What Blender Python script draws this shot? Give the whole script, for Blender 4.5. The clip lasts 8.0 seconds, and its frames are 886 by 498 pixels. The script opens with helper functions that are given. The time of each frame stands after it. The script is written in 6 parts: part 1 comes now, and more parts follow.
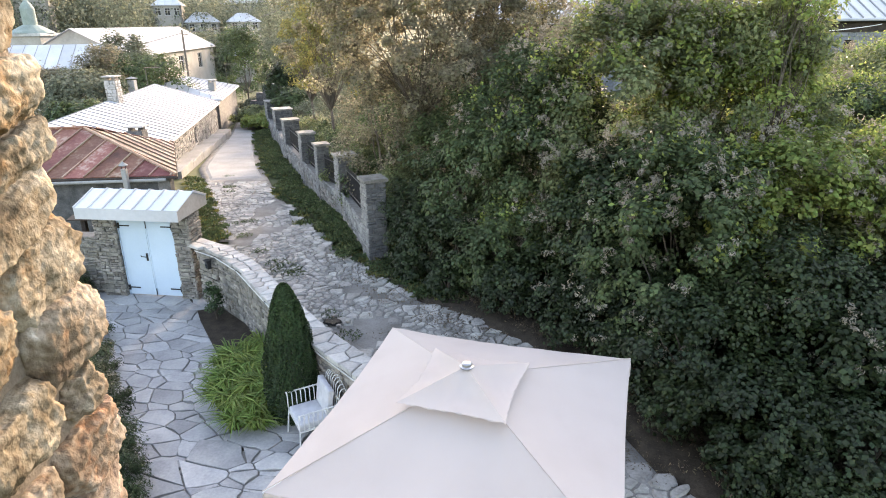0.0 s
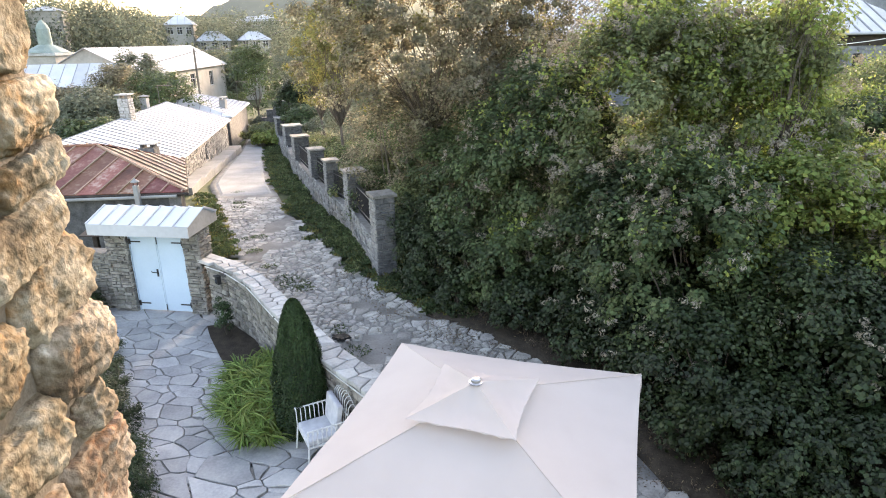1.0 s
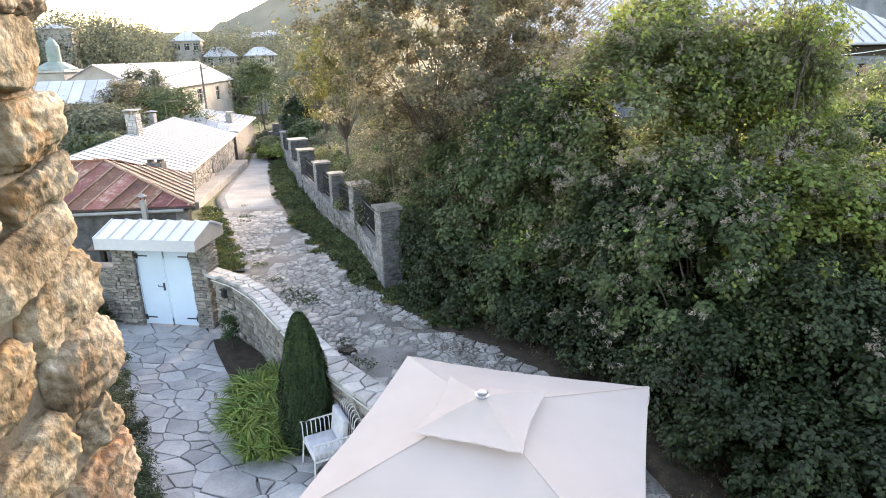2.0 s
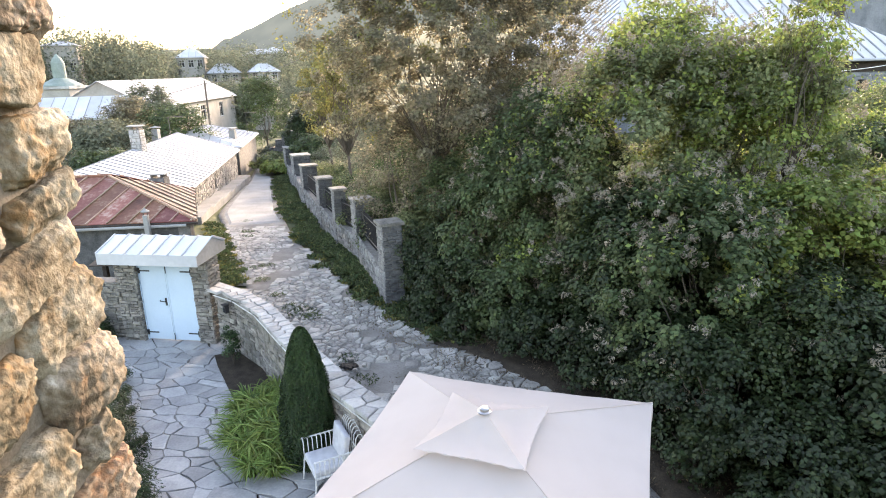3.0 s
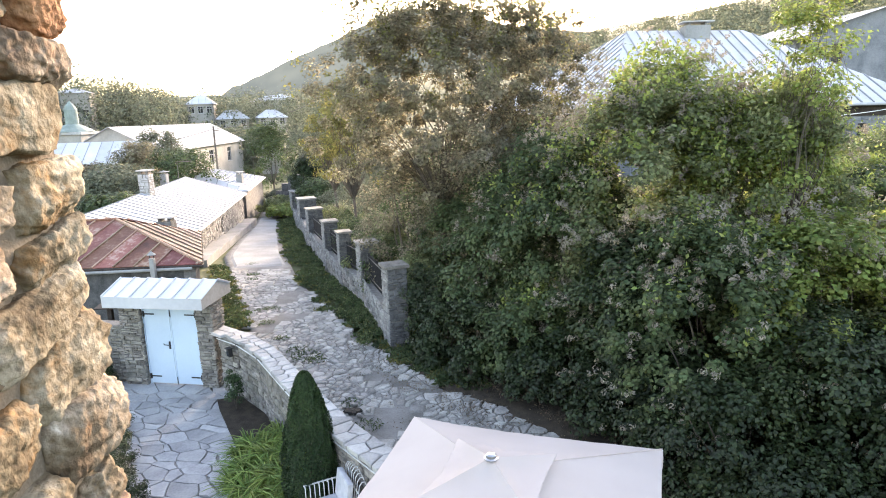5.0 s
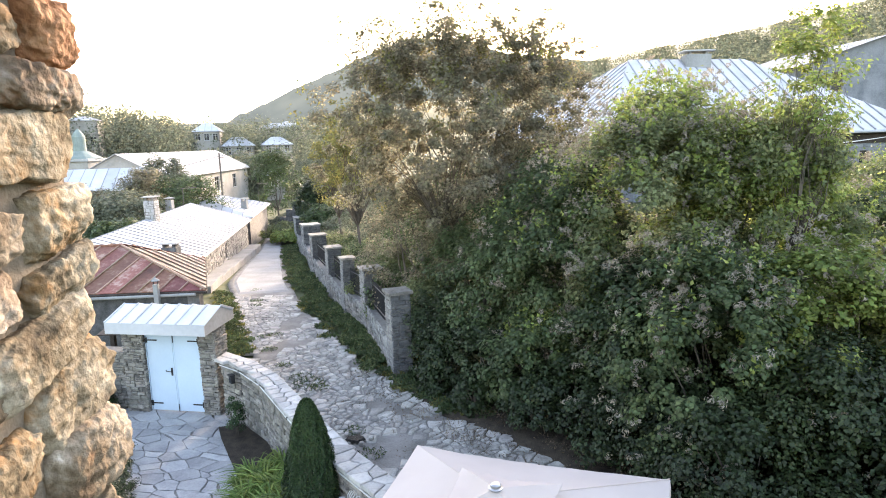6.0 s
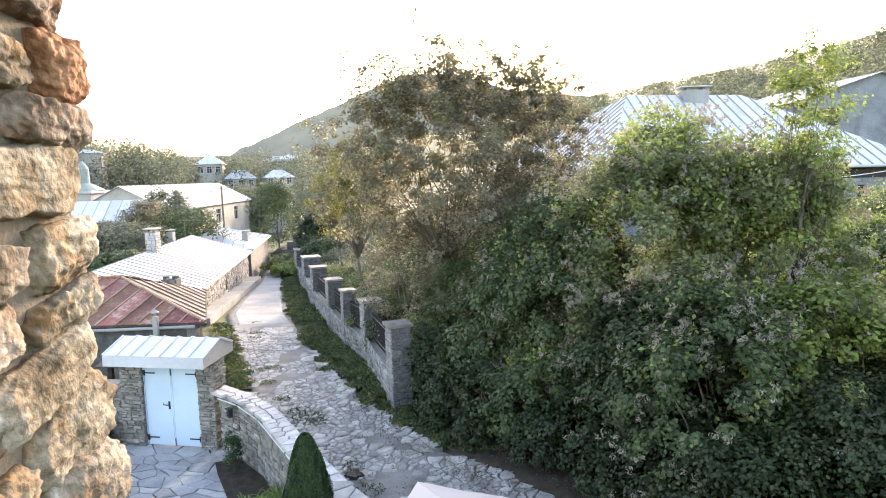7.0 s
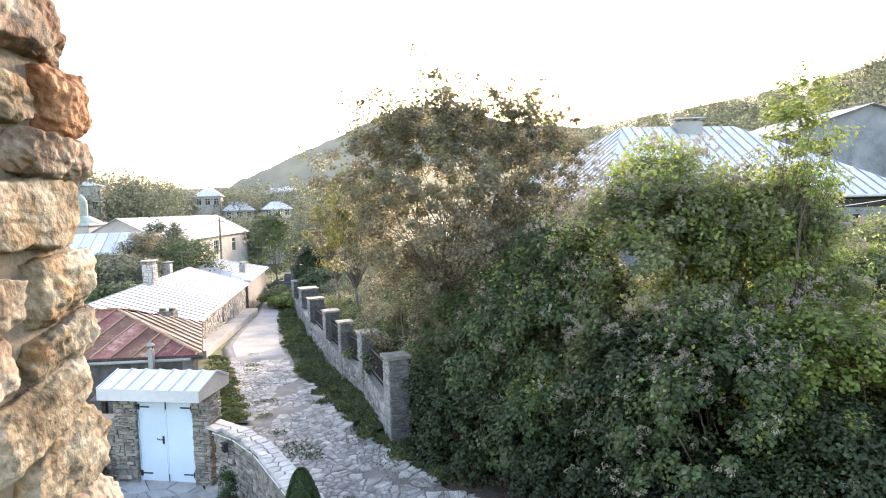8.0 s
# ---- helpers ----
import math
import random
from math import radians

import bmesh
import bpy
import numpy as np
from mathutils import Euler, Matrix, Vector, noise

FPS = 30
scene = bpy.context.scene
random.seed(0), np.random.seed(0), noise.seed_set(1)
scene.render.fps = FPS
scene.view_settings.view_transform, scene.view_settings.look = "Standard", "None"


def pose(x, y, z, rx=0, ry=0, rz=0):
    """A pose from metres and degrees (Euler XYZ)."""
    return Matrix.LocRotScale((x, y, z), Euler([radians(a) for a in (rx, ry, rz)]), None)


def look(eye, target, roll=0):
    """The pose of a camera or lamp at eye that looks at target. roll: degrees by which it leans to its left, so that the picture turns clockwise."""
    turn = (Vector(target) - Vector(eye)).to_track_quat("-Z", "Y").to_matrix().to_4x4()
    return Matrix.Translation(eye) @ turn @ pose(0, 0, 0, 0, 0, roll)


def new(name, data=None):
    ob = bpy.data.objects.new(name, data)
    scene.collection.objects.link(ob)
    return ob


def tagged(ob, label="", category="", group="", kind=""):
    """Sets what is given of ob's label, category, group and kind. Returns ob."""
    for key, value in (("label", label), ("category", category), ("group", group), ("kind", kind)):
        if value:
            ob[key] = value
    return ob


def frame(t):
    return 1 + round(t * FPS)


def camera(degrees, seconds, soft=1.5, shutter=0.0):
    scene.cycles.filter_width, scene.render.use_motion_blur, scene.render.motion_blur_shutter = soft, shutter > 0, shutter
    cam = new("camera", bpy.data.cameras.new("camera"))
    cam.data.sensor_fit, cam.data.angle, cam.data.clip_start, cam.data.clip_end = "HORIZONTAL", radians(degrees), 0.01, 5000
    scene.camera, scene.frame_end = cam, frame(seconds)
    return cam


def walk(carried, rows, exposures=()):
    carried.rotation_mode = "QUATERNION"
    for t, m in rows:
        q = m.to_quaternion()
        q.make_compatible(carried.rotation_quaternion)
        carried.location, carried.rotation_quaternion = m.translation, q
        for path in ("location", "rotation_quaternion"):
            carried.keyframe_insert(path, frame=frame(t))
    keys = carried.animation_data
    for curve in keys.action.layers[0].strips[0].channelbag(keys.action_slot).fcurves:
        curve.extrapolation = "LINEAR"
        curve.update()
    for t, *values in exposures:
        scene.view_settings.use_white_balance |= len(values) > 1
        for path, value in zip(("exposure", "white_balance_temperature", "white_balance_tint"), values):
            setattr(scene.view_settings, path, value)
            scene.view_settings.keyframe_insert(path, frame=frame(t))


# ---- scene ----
cam = camera(70.97, 8.0, soft=1.0)
PATH = [
    (0, 0.0023, 0, 6.5936, 69.999, 0.564, -0.205),
    (0.5, 0.002, 0, 6.5955, 70.705, 0.833, 0.208),
    (1, 0.0019, 0, 6.5962, 71.385, 0.982, 0.509),
    (1.5, 0.0028, 0, 6.5968, 71.949, 1.273, 0.719),
    (3, 0.0025, 0, 6.5983, 73.926, 1.495, 1.068),
    (3.5, 0.0, 0, 6.5992, 74.759, 1.39, 0.981),
    (4, 0.0, 0, 6.6, 75.76, 1.417, 1.004),
    (4.5, -0.0022, 0, 6.6009, 76.737, 1.556, 1.217),
    (6, -0.0115, 0, 6.6057, 80.283, 1.666, 1.784),
    (6.5, -0.0153, 0, 6.607, 81.522, 1.603, 1.86),
    (7, -0.0216, 0, 6.6092, 83.281, 1.519, 1.842),
    (7.5, -0.0223, 0, 6.6102, 84.651, 1.714, 1.661),
    (8, -0.0242, 0, 6.6111, 86.116, 1.735, 1.607),
]
EXPOSURES = [(0, 2.93, 8000, 20), (4, 3.03, 7800, 20), (8, 3.06, 7500, 20)]
walk(cam, [(t, pose(*row)) for t, *row in PATH], EXPOSURES)

# ---- world and sun ----
SUN_EL, SUN_AZ = 15.0, 14.0        # degrees; azimuth to the right of +y
world = bpy.data.worlds.new("sky")
scene.world = world
world.use_nodes = True
wt = world.node_tree
sky = wt.nodes.new("ShaderNodeTexSky")
sky.sky_type = "NISHITA"
sky.sun_disc = False
sky.sun_elevation, sky.sun_rotation = radians(SUN_EL), radians(SUN_AZ)
sky.air_density, sky.dust_density, sky.ozone_density = 1.0, 1.6, 1.0
wt.links.new(sky.outputs[0], wt.nodes["Background"].inputs[0])
wt.nodes["Background"].inputs[1].default_value = 0.15
sun_data = bpy.data.lights.new("sun", "SUN")
sun_data.energy, sun_data.angle, sun_data.color = 1.3, radians(10), (1.0, 0.92, 0.8)
sun = new("sun", sun_data)
sun_dir = Vector((math.sin(radians(SUN_AZ)) * math.cos(radians(SUN_EL)), math.cos(radians(SUN_AZ)) * math.cos(radians(SUN_EL)), math.sin(radians(SUN_EL))))
sun.matrix_world = look(sun_dir * 60, (0, 0, 0))


# ---- materials ----
def material(name, stops, scale=3.0, fine=40.0, rough=0.8, bump=0.3, bump_scale=None, metal=0.0, spread=0.12, island=False,
             stretch=(1, 1, 1), spec=0.3, trans=0.0, dist=0.02):
    """Two scales of noise over a colour ramp; spread: how far pieces differ; island: pieces of one mesh differ."""
    m = bpy.data.materials.new(name)
    m.use_nodes = True
    t = m.node_tree
    n, l = t.nodes, t.links
    b = n["Principled BSDF"]
    co = n.new("ShaderNodeTexCoord")
    inf = n.new("ShaderNodeObjectInfo")
    add = n.new("ShaderNodeVectorMath")
    add.operation = "MULTIPLY_ADD"
    add.inputs[1].default_value = stretch
    sc = n.new("ShaderNodeVectorMath")
    sc.operation = "SCALE"
    comb = n.new("ShaderNodeCombineXYZ")
    for i in range(3):
        l.new(inf.outputs["Random"], comb.inputs[i])
    l.new(comb.outputs[0], sc.inputs[0])
    sc.inputs["Scale"].default_value = 37.0
    l.new(co.outputs["Object"], add.inputs[0])
    l.new(sc.outputs[0], add.inputs[2])
    big = n.new("ShaderNodeTexNoise")
    big.inputs["Scale"].default_value, big.inputs["Detail"].default_value = scale, 5
    small = n.new("ShaderNodeTexNoise")
    small.inputs["Scale"].default_value, small.inputs["Detail"].default_value = fine, 4
    for q in (big, small):
        l.new(add.outputs[0], q.inputs["Vector"])
    mix = n.new("ShaderNodeMath")
    mix.operation = "MULTIPLY_ADD"
    l.new(small.outputs["Fac"], mix.inputs[0])
    mix.inputs[1].default_value = 0.45
    half = n.new("ShaderNodeMath")
    half.operation = "MULTIPLY_ADD"
    l.new(big.outputs["Fac"], half.inputs[0])
    half.inputs[1].default_value, half.inputs[2].default_value = 0.9, -0.18
    l.new(half.outputs[0], mix.inputs[2])
    ramp = n.new("ShaderNodeValToRGB")
    while len(ramp.color_ramp.elements) < len(stops):
        ramp.color_ramp.elements.new(0.5)
    for e, (p, c) in zip(ramp.color_ramp.elements, stops):
        e.position, e.color = p, (*c, 1)
    l.new(mix.outputs[0], ramp.inputs[0])
    hsv = n.new("ShaderNodeHueSaturation")
    rnd = inf.outputs["Random"]
    if island:
        rnd = n.new("ShaderNodeNewGeometry").outputs["Random Per Island"]
    mr = n.new("ShaderNodeMapRange")
    mr.inputs["To Min"].default_value, mr.inputs["To Max"].default_value = 1 - spread * 2, 1 + spread * 2
    l.new(rnd, mr.inputs["Value"])
    l.new(mr.outputs[0], hsv.inputs["Value"])
    hue = n.new("ShaderNodeMapRange")
    hue.inputs["To Min"].default_value, hue.inputs["To Max"].default_value = 0.5 - spread * 0.12, 0.5 + spread * 0.12
    frac = n.new("ShaderNodeMath")
    frac.operation = "FRACT"
    ml = n.new("ShaderNodeMath")
    ml.operation = "MULTIPLY"
    ml.inputs[1].default_value = 17.3
    l.new(rnd, ml.inputs[0])
    l.new(ml.outputs[0], frac.inputs[0])
    l.new(frac.outputs[0], hue.inputs["Value"])
    l.new(hue.outputs[0], hsv.inputs["Hue"])
    l.new(ramp.outputs[0], hsv.inputs["Color"])
    l.new(hsv.outputs[0], b.inputs["Base Color"])
    b.inputs["Roughness"].default_value, b.inputs["Metallic"].default_value = rough, metal
    b.inputs["Specular IOR Level"].default_value = spec
    if bump:
        bn = n.new("ShaderNodeTexNoise")
        bn.inputs["Scale"].default_value, bn.inputs["Detail"].default_value = bump_scale or fine * 0.6, 6
        l.new(add.outputs[0], bn.inputs["Vector"])
        bp = n.new("ShaderNodeBump")
        bp.inputs["Strength"].default_value, bp.inputs["Distance"].default_value = bump, dist
        l.new(bn.outputs["Fac"], bp.inputs["Height"])
        l.new(bp.outputs[0], b.inputs["Normal"])
    if trans:
        tr = n.new("ShaderNodeBsdfTranslucent")
        l.new(hsv.outputs[0], tr.inputs["Color"])
        mx = n.new("ShaderNodeMixShader")
        mx.inputs[0].default_value = trans
        l.new(b.outputs[0], mx.inputs[1])
        l.new(tr.outputs[0], mx.inputs[2])
        l.new(mx.outputs[0], n["Material Output"].inputs["Surface"])
    return m


def grey(v, w=0.0):
    return (v * (1 + w), v, v * (1 - w))


# end stops of the ramp paint sunlit crusts and dark cavities
M_TAN = material("tan_limestone", [(0.2, (0.035, 0.025, 0.017)), (0.34, (0.1, 0.067, 0.04)), (0.45, (0.165, 0.122, 0.08)), (0.55, (0.235, 0.188, 0.137)), (0.66, (0.33, 0.277, 0.212)), (0.82, (0.6, 0.55, 0.47))],
                 scale=7, fine=46, rough=0.92, bump=0.9, bump_scale=42, spread=0.12, dist=0.013)


def stain(m, colour, scale, low, high, seed):
    """Patches of another colour, ragged at their edges, over a material's own."""
    t = m.node_tree
    n, l = t.nodes, t.links
    hsv = next(q for q in n if q.type == "HUE_SAT")
    src = hsv.inputs["Color"].links[0].from_socket
    co = n.new("ShaderNodeTexCoord")
    mp = n.new("ShaderNodeVectorMath")
    mp.inputs[1].default_value = (seed, seed * 1.7, seed * 0.6)
    inf = n.new("ShaderNodeObjectInfo")
    sc = n.new("ShaderNodeMath")
    sc.operation, sc.inputs[1].default_value = "MULTIPLY", 23.0
    l.new(inf.outputs["Random"], sc.inputs[0])
    mv = n.new("ShaderNodeVectorMath")
    l.new(co.outputs["Object"], mp.inputs[0])
    l.new(mp.outputs[0], mv.inputs[0])
    l.new(sc.outputs[0], mv.inputs[1])
    tex = n.new("ShaderNodeTexNoise")
    tex.inputs["Scale"].default_value, tex.inputs["Detail"].default_value, tex.inputs["Roughness"].default_value = scale, 7, 0.68
    l.new(mv.outputs[0], tex.inputs["Vector"])
    mr = n.new("ShaderNodeMapRange")
    mr.inputs["From Min"].default_value, mr.inputs["From Max"].default_value = low, high
    l.new(tex.outputs["Fac"], mr.inputs["Value"])
    mx = n.new("ShaderNodeMix")
    mx.data_type = "RGBA"
    l.new(mr.outputs[0], mx.inputs["Factor"])
    l.new(src, mx.inputs["A"])
    mx.inputs["B"].default_value = (*colour, 1)
    l.new(mx.outputs["Result"], hsv.inputs["Color"])


stain(M_TAN, (0.27, 0.115, 0.042), 4.0, 0.52, 0.68, 3.0)
# dark brown patches paint in darker recesses
stain(M_TAN, (0.07, 0.048, 0.035), 9.0, 0.58, 0.7, 8.0)
M_RUST = material("iron_stained_stone", [(0.2, (0.0936, 0.036, 0.0144)), (0.45, (0.238, 0.108, 0.0432)), (0.65, (0.324, 0.18, 0.0864)), (0.85, (0.418, 0.324, 0.216))],
                  scale=10, fine=70, rough=0.92, bump=1.0, bump_scale=45, spread=0.08, dist=0.014)
M_MORTAR = material("sandy_mortar", [(0.25, (0.12, 0.09, 0.062)), (0.7, (0.25, 0.2, 0.148))], scale=8, fine=90, rough=0.95, bump=0.7, bump_scale=80, spread=0.02, dist=0.006)
M_GREYSTONE = material("grey_fieldstone", [(0.25, (0.104, 0.096, 0.084)), (0.5, (0.216, 0.2, 0.176)), (0.8, (0.336, 0.312, 0.28))], scale=5, fine=30, rough=0.9, bump=0.5, spread=0.16, island=False)
M_GREYSTONE_J = material("grey_fieldstone_far", [(0.25, (0.125, 0.121, 0.112)), (0.5, (0.215, 0.208, 0.192)), (0.8, (0.33, 0.32, 0.298))], scale=5, fine=30, rough=0.9, bump=0.5, spread=0.16, island=True)
# dark masonry; also paints shaded faces of pillars and the red house
M_DARK_SHADED_STONE = material("dark_and_shaded_masonry", [(0.25, (0.052, 0.052, 0.054)), (0.5, (0.098, 0.098, 0.098)), (0.8, (0.17, 0.167, 0.16))], scale=5, fine=30, rough=0.85, bump=0.5, spread=0.15, island=True)
M_JOINT = material("grey_mortar", [(0.25, (0.12, 0.112, 0.1)), (0.75, (0.24, 0.228, 0.212))], scale=6, fine=60, rough=0.95, bump=0.5, spread=0.02)
M_FLAG = material("blue_grey_flagstone", [(0.22, (0.211, 0.211, 0.215)), (0.5, (0.335, 0.332, 0.328)), (0.8, (0.468, 0.452, 0.429))], scale=2.2, fine=22, rough=0.6, bump=0.3, spread=0.1, spec=0.4)
M_CAP = material("pale_capstone", [(0.22, (0.224, 0.22, 0.212)), (0.5, (0.368, 0.36, 0.344)), (0.8, (0.496, 0.48, 0.456))], scale=2.5, fine=22, rough=0.75, bump=0.3, spread=0.07)
M_COBBLE = material("road_cobble", [(0.22, (0.16, 0.15, 0.135)), (0.5, (0.33, 0.312, 0.282)), (0.8, (0.49, 0.465, 0.425))], scale=3, fine=25, rough=0.8, bump=0.45, spread=0.14)
M_COBBLE_J = material("road_cobble_far", [(0.22, (0.16, 0.15, 0.135)), (0.5, (0.33, 0.312, 0.282)), (0.8, (0.49, 0.465, 0.425))], scale=3, fine=25, rough=0.8, bump=0.45, spread=0.14, island=True)
M_DIRT = material("packed_earth", [(0.25, (0.112, 0.101, 0.0863)), (0.5, (0.203, 0.191, 0.173)), (0.8, (0.3, 0.289, 0.27))], scale=1.5, fine=25, rough=0.95, bump=0.6, spread=0.02)
M_CONCRETE = material("worn_concrete", [(0.25, (0.188, 0.184, 0.176)), (0.5, (0.262, 0.259, 0.247)), (0.8, (0.345, 0.341, 0.33))], scale=0.8, fine=12, rough=0.85, bump=0.3, spread=0.03)
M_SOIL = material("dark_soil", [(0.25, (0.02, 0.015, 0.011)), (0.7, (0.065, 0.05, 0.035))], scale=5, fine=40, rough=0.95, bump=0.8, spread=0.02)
M_BLACKSOIL = material("near_black_soil", [(0.25, (0.008, 0.007, 0.006)), (0.7, (0.024, 0.02, 0.016))], scale=9, fine=50, rough=0.7, bump=0.9, spread=0.0)
M_GROUND = material("grassy_earth", [(0.25, (0.035, 0.045, 0.018)), (0.5, (0.075, 0.085, 0.035)), (0.8, (0.15, 0.14, 0.07))], scale=0.35, fine=5, rough=0.95, bump=0.5, spread=0.02)
M_CANVAS = material("beige_canvas", [(0.2, (0.56, 0.482, 0.44)), (0.5, (0.61, 0.53, 0.486)), (0.8, (0.645, 0.565, 0.52))], scale=1.2, fine=300, rough=0.85, bump=0.12, bump_scale=350, spread=0.0, trans=0.25, dist=0.002)
M_CHROME = material("dull_steel", [(0.3, (0.4, 0.4, 0.41)), (0.7, (0.6, 0.6, 0.6))], scale=10, fine=60, rough=0.35, bump=0, metal=1, spread=0)
M_ZINC = material("pale_zinc_sheet", [(0.2, (0.4, 0.408, 0.42)), (0.5, (0.485, 0.49, 0.5)), (0.8, (0.56, 0.56, 0.565))], scale=0.7, fine=9, rough=0.68, bump=0.08, metal=0.0, spread=0.06, spec=0.3)
M_VERDIGRIS = material("grey_green_sheet", [(0.25, (0.16, 0.2, 0.175)), (0.7, (0.27, 0.32, 0.285))], scale=1.0, fine=8, rough=0.7, bump=0.1, spread=0.0)
M_ZINC_NEW = material("new_zinc_sheet", [(0.2, (0.51, 0.552, 0.595)), (0.5, (0.578, 0.62, 0.663)), (0.8, (0.646, 0.671, 0.697))], scale=0.9, fine=12, rough=0.5, bump=0.06, metal=0.15, spread=0.05, spec=0.45)
# seam ribs, darker grey than the zinc sheets
M_SEAM = material("darker_roof_seam", [(0.25, (0.19, 0.195, 0.205)), (0.7, (0.3, 0.305, 0.315))], scale=1.5, fine=9, rough=0.7, bump=0, spread=0.04)
M_RUSTROOF = material("rusted_red_sheet", [(0.22, (0.085, 0.0298, 0.0238)), (0.42, (0.17, 0.0595, 0.0442)), (0.55, (0.23, 0.0935, 0.068)), (0.66, (0.357, 0.238, 0.187)), (0.85, (0.425, 0.34, 0.289))], scale=0.9, fine=9, rough=0.6, bump=0.2, spread=0.14)
M_TANROOF = material("faded_rusty_sheet", [(0.22, (0.145, 0.0723, 0.0425)), (0.5, (0.306, 0.196, 0.136)), (0.8, (0.425, 0.323, 0.246))], scale=1.0, fine=9, rough=0.6, bump=0.2, spread=0.14, stretch=(1, 1, 1))
M_BLUE = material("pale_blue_paint", [(0.2, (0.4, 0.512, 0.608)), (0.6, (0.448, 0.56, 0.656)), (0.85, (0.48, 0.584, 0.672))], scale=1.5, fine=20, rough=0.45, bump=0.05, spread=0.02, spec=0.5)
M_IRON = material("black_iron", [(0.3, (0.012, 0.012, 0.013)), (0.7, (0.035, 0.035, 0.037))], scale=10, fine=60, rough=0.5, bump=0.1, spread=0.0)
M_WHITEIRON = material("white_painted_metal", [(0.3, (0.51, 0.51, 0.51)), (0.7, (0.663, 0.663, 0.663))], scale=10, fine=60, rough=0.4, bump=0.05, spread=0.0)
M_CUSHION = material("pale_grey_fabric", [(0.3, (0.425, 0.425, 0.459)), (0.7, (0.578, 0.578, 0.603))], scale=8, fine=250, rough=0.9, bump=0.2, spread=0.0)
M_PLASTER = material("cream_plaster", [(0.25, (0.255, 0.238, 0.212)), (0.5, (0.34, 0.319, 0.285)), (0.8, (0.408, 0.383, 0.348))], scale=0.5, fine=5, rough=0.9, bump=0.2, spread=0.03)
M_GREYWALL = material("grey_block_wall", [(0.25, (0.13, 0.138, 0.15)), (0.5, (0.2, 0.21, 0.222)), (0.8, (0.275, 0.28, 0.287))], scale=0.9, fine=8, rough=0.9, bump=0.3, spread=0.05)
M_BLOCK = material("grey_concrete_block", [(0.25, (0.14, 0.147, 0.157)), (0.5, (0.205, 0.214, 0.225)), (0.8, (0.28, 0.285, 0.292))], scale=1.5, fine=12, rough=0.9, bump=0.3, spread=0.1, island=True)
M_DARKWOOD = material("dark_eave_wood", [(0.3, (0.025, 0.02, 0.017)), (0.7, (0.07, 0.055, 0.045))], scale=4, fine=30, rough=0.8, bump=0.2, spread=0.03)
M_BROWN = material("brown_door_paint", [(0.3, (0.07, 0.035, 0.03)), (0.7, (0.13, 0.07, 0.055))], scale=3, fine=30, rough=0.6, bump=0.1, spread=0.03)
M_GLASS = material("dark_window_glass", [(0.3, (0.02, 0.022, 0.025)), (0.7, (0.04, 0.043, 0.048))], scale=3, fine=30, rough=0.12, bump=0, spread=0.0, spec=0.6)
M_BARK = material("grey_brown_bark", [(0.25, (0.05, 0.04, 0.03)), (0.7, (0.16, 0.135, 0.11))], scale=6, fine=40, rough=0.95, bump=0.7, spread=0.05, stretch=(1, 1, 0.25))
M_RUSTPOLE = material("weathered_pole_wood", [(0.25, (0.07, 0.06, 0.05)), (0.7, (0.17, 0.15, 0.13))], scale=4, fine=30, rough=0.9, bump=0.4, spread=0.0, stretch=(1, 1, 0.2))


def leaf_material(name, dark, mid, light, spread=0.22, trans=0.3, rough=0.5):
    return material(name, [(0.25, dark), (0.5, mid), (0.8, light)], scale=0.7, fine=6, rough=rough, bump=0, spread=spread, island=True, trans=trans, spec=0.3)


L_BUSH = leaf_material("deep_green_leaf", (0.042, 0.064, 0.027), (0.076, 0.108, 0.044), (0.13, 0.165, 0.066), trans=0.38)
# pale leaf, lightened further to carry backlight and glare in its colour
L_PALE = leaf_material("pale_backlit_clematis_leaf", (0.11, 0.135, 0.062), (0.2, 0.23, 0.11), (0.31, 0.335, 0.165), trans=0.58)
# dark ivy green; on the low hedge it paints the deep shade
L_IVY_SHADED = leaf_material("dark_shaded_leaf", (0.013, 0.022, 0.008), (0.024, 0.038, 0.013), (0.045, 0.064, 0.022), trans=0.16)
# yellow-green leaf, its colour raised for the light shining through
L_LIGHT = leaf_material("fresh_green_backlit_leaf", (0.12, 0.162, 0.042), (0.225, 0.28, 0.076), (0.34, 0.375, 0.115), trans=0.5)
L_BROWN = leaf_material("browning_leaf", (0.135, 0.124, 0.088), (0.24, 0.22, 0.15), (0.35, 0.31, 0.195), trans=0.6, rough=0.7)
L_YELLOW = leaf_material("yellow_green_leaf", (0.1, 0.105, 0.035), (0.19, 0.18, 0.06), (0.3, 0.26, 0.08), trans=0.4, rough=0.7)
# hillside green, paled and greyed to hold the haze
L_HILL = leaf_material("hazy_hillside_leaf", (0.1, 0.115, 0.075), (0.15, 0.165, 0.11), (0.21, 0.215, 0.14), rough=0.85, trans=0.5)
L_CYPRESS = leaf_material("cypress_needle", (0.012, 0.026, 0.01), (0.024, 0.05, 0.016), (0.05, 0.085, 0.026), trans=0.15)
L_BOX = leaf_material("boxwood_leaf", (0.016, 0.032, 0.011), (0.03, 0.056, 0.017), (0.055, 0.088, 0.026), trans=0.2)
L_LILY = leaf_material("daylily_leaf", (0.09, 0.14, 0.03), (0.17, 0.25, 0.06), (0.3, 0.36, 0.1), trans=0.4)
# grey-green of far trees, with aerial haze mixed into the colour
L_FAR = leaf_material("hazy_distant_tree_leaf", (0.095, 0.11, 0.075), (0.15, 0.165, 0.115), (0.205, 0.21, 0.145), rough=0.8, trans=0.4)
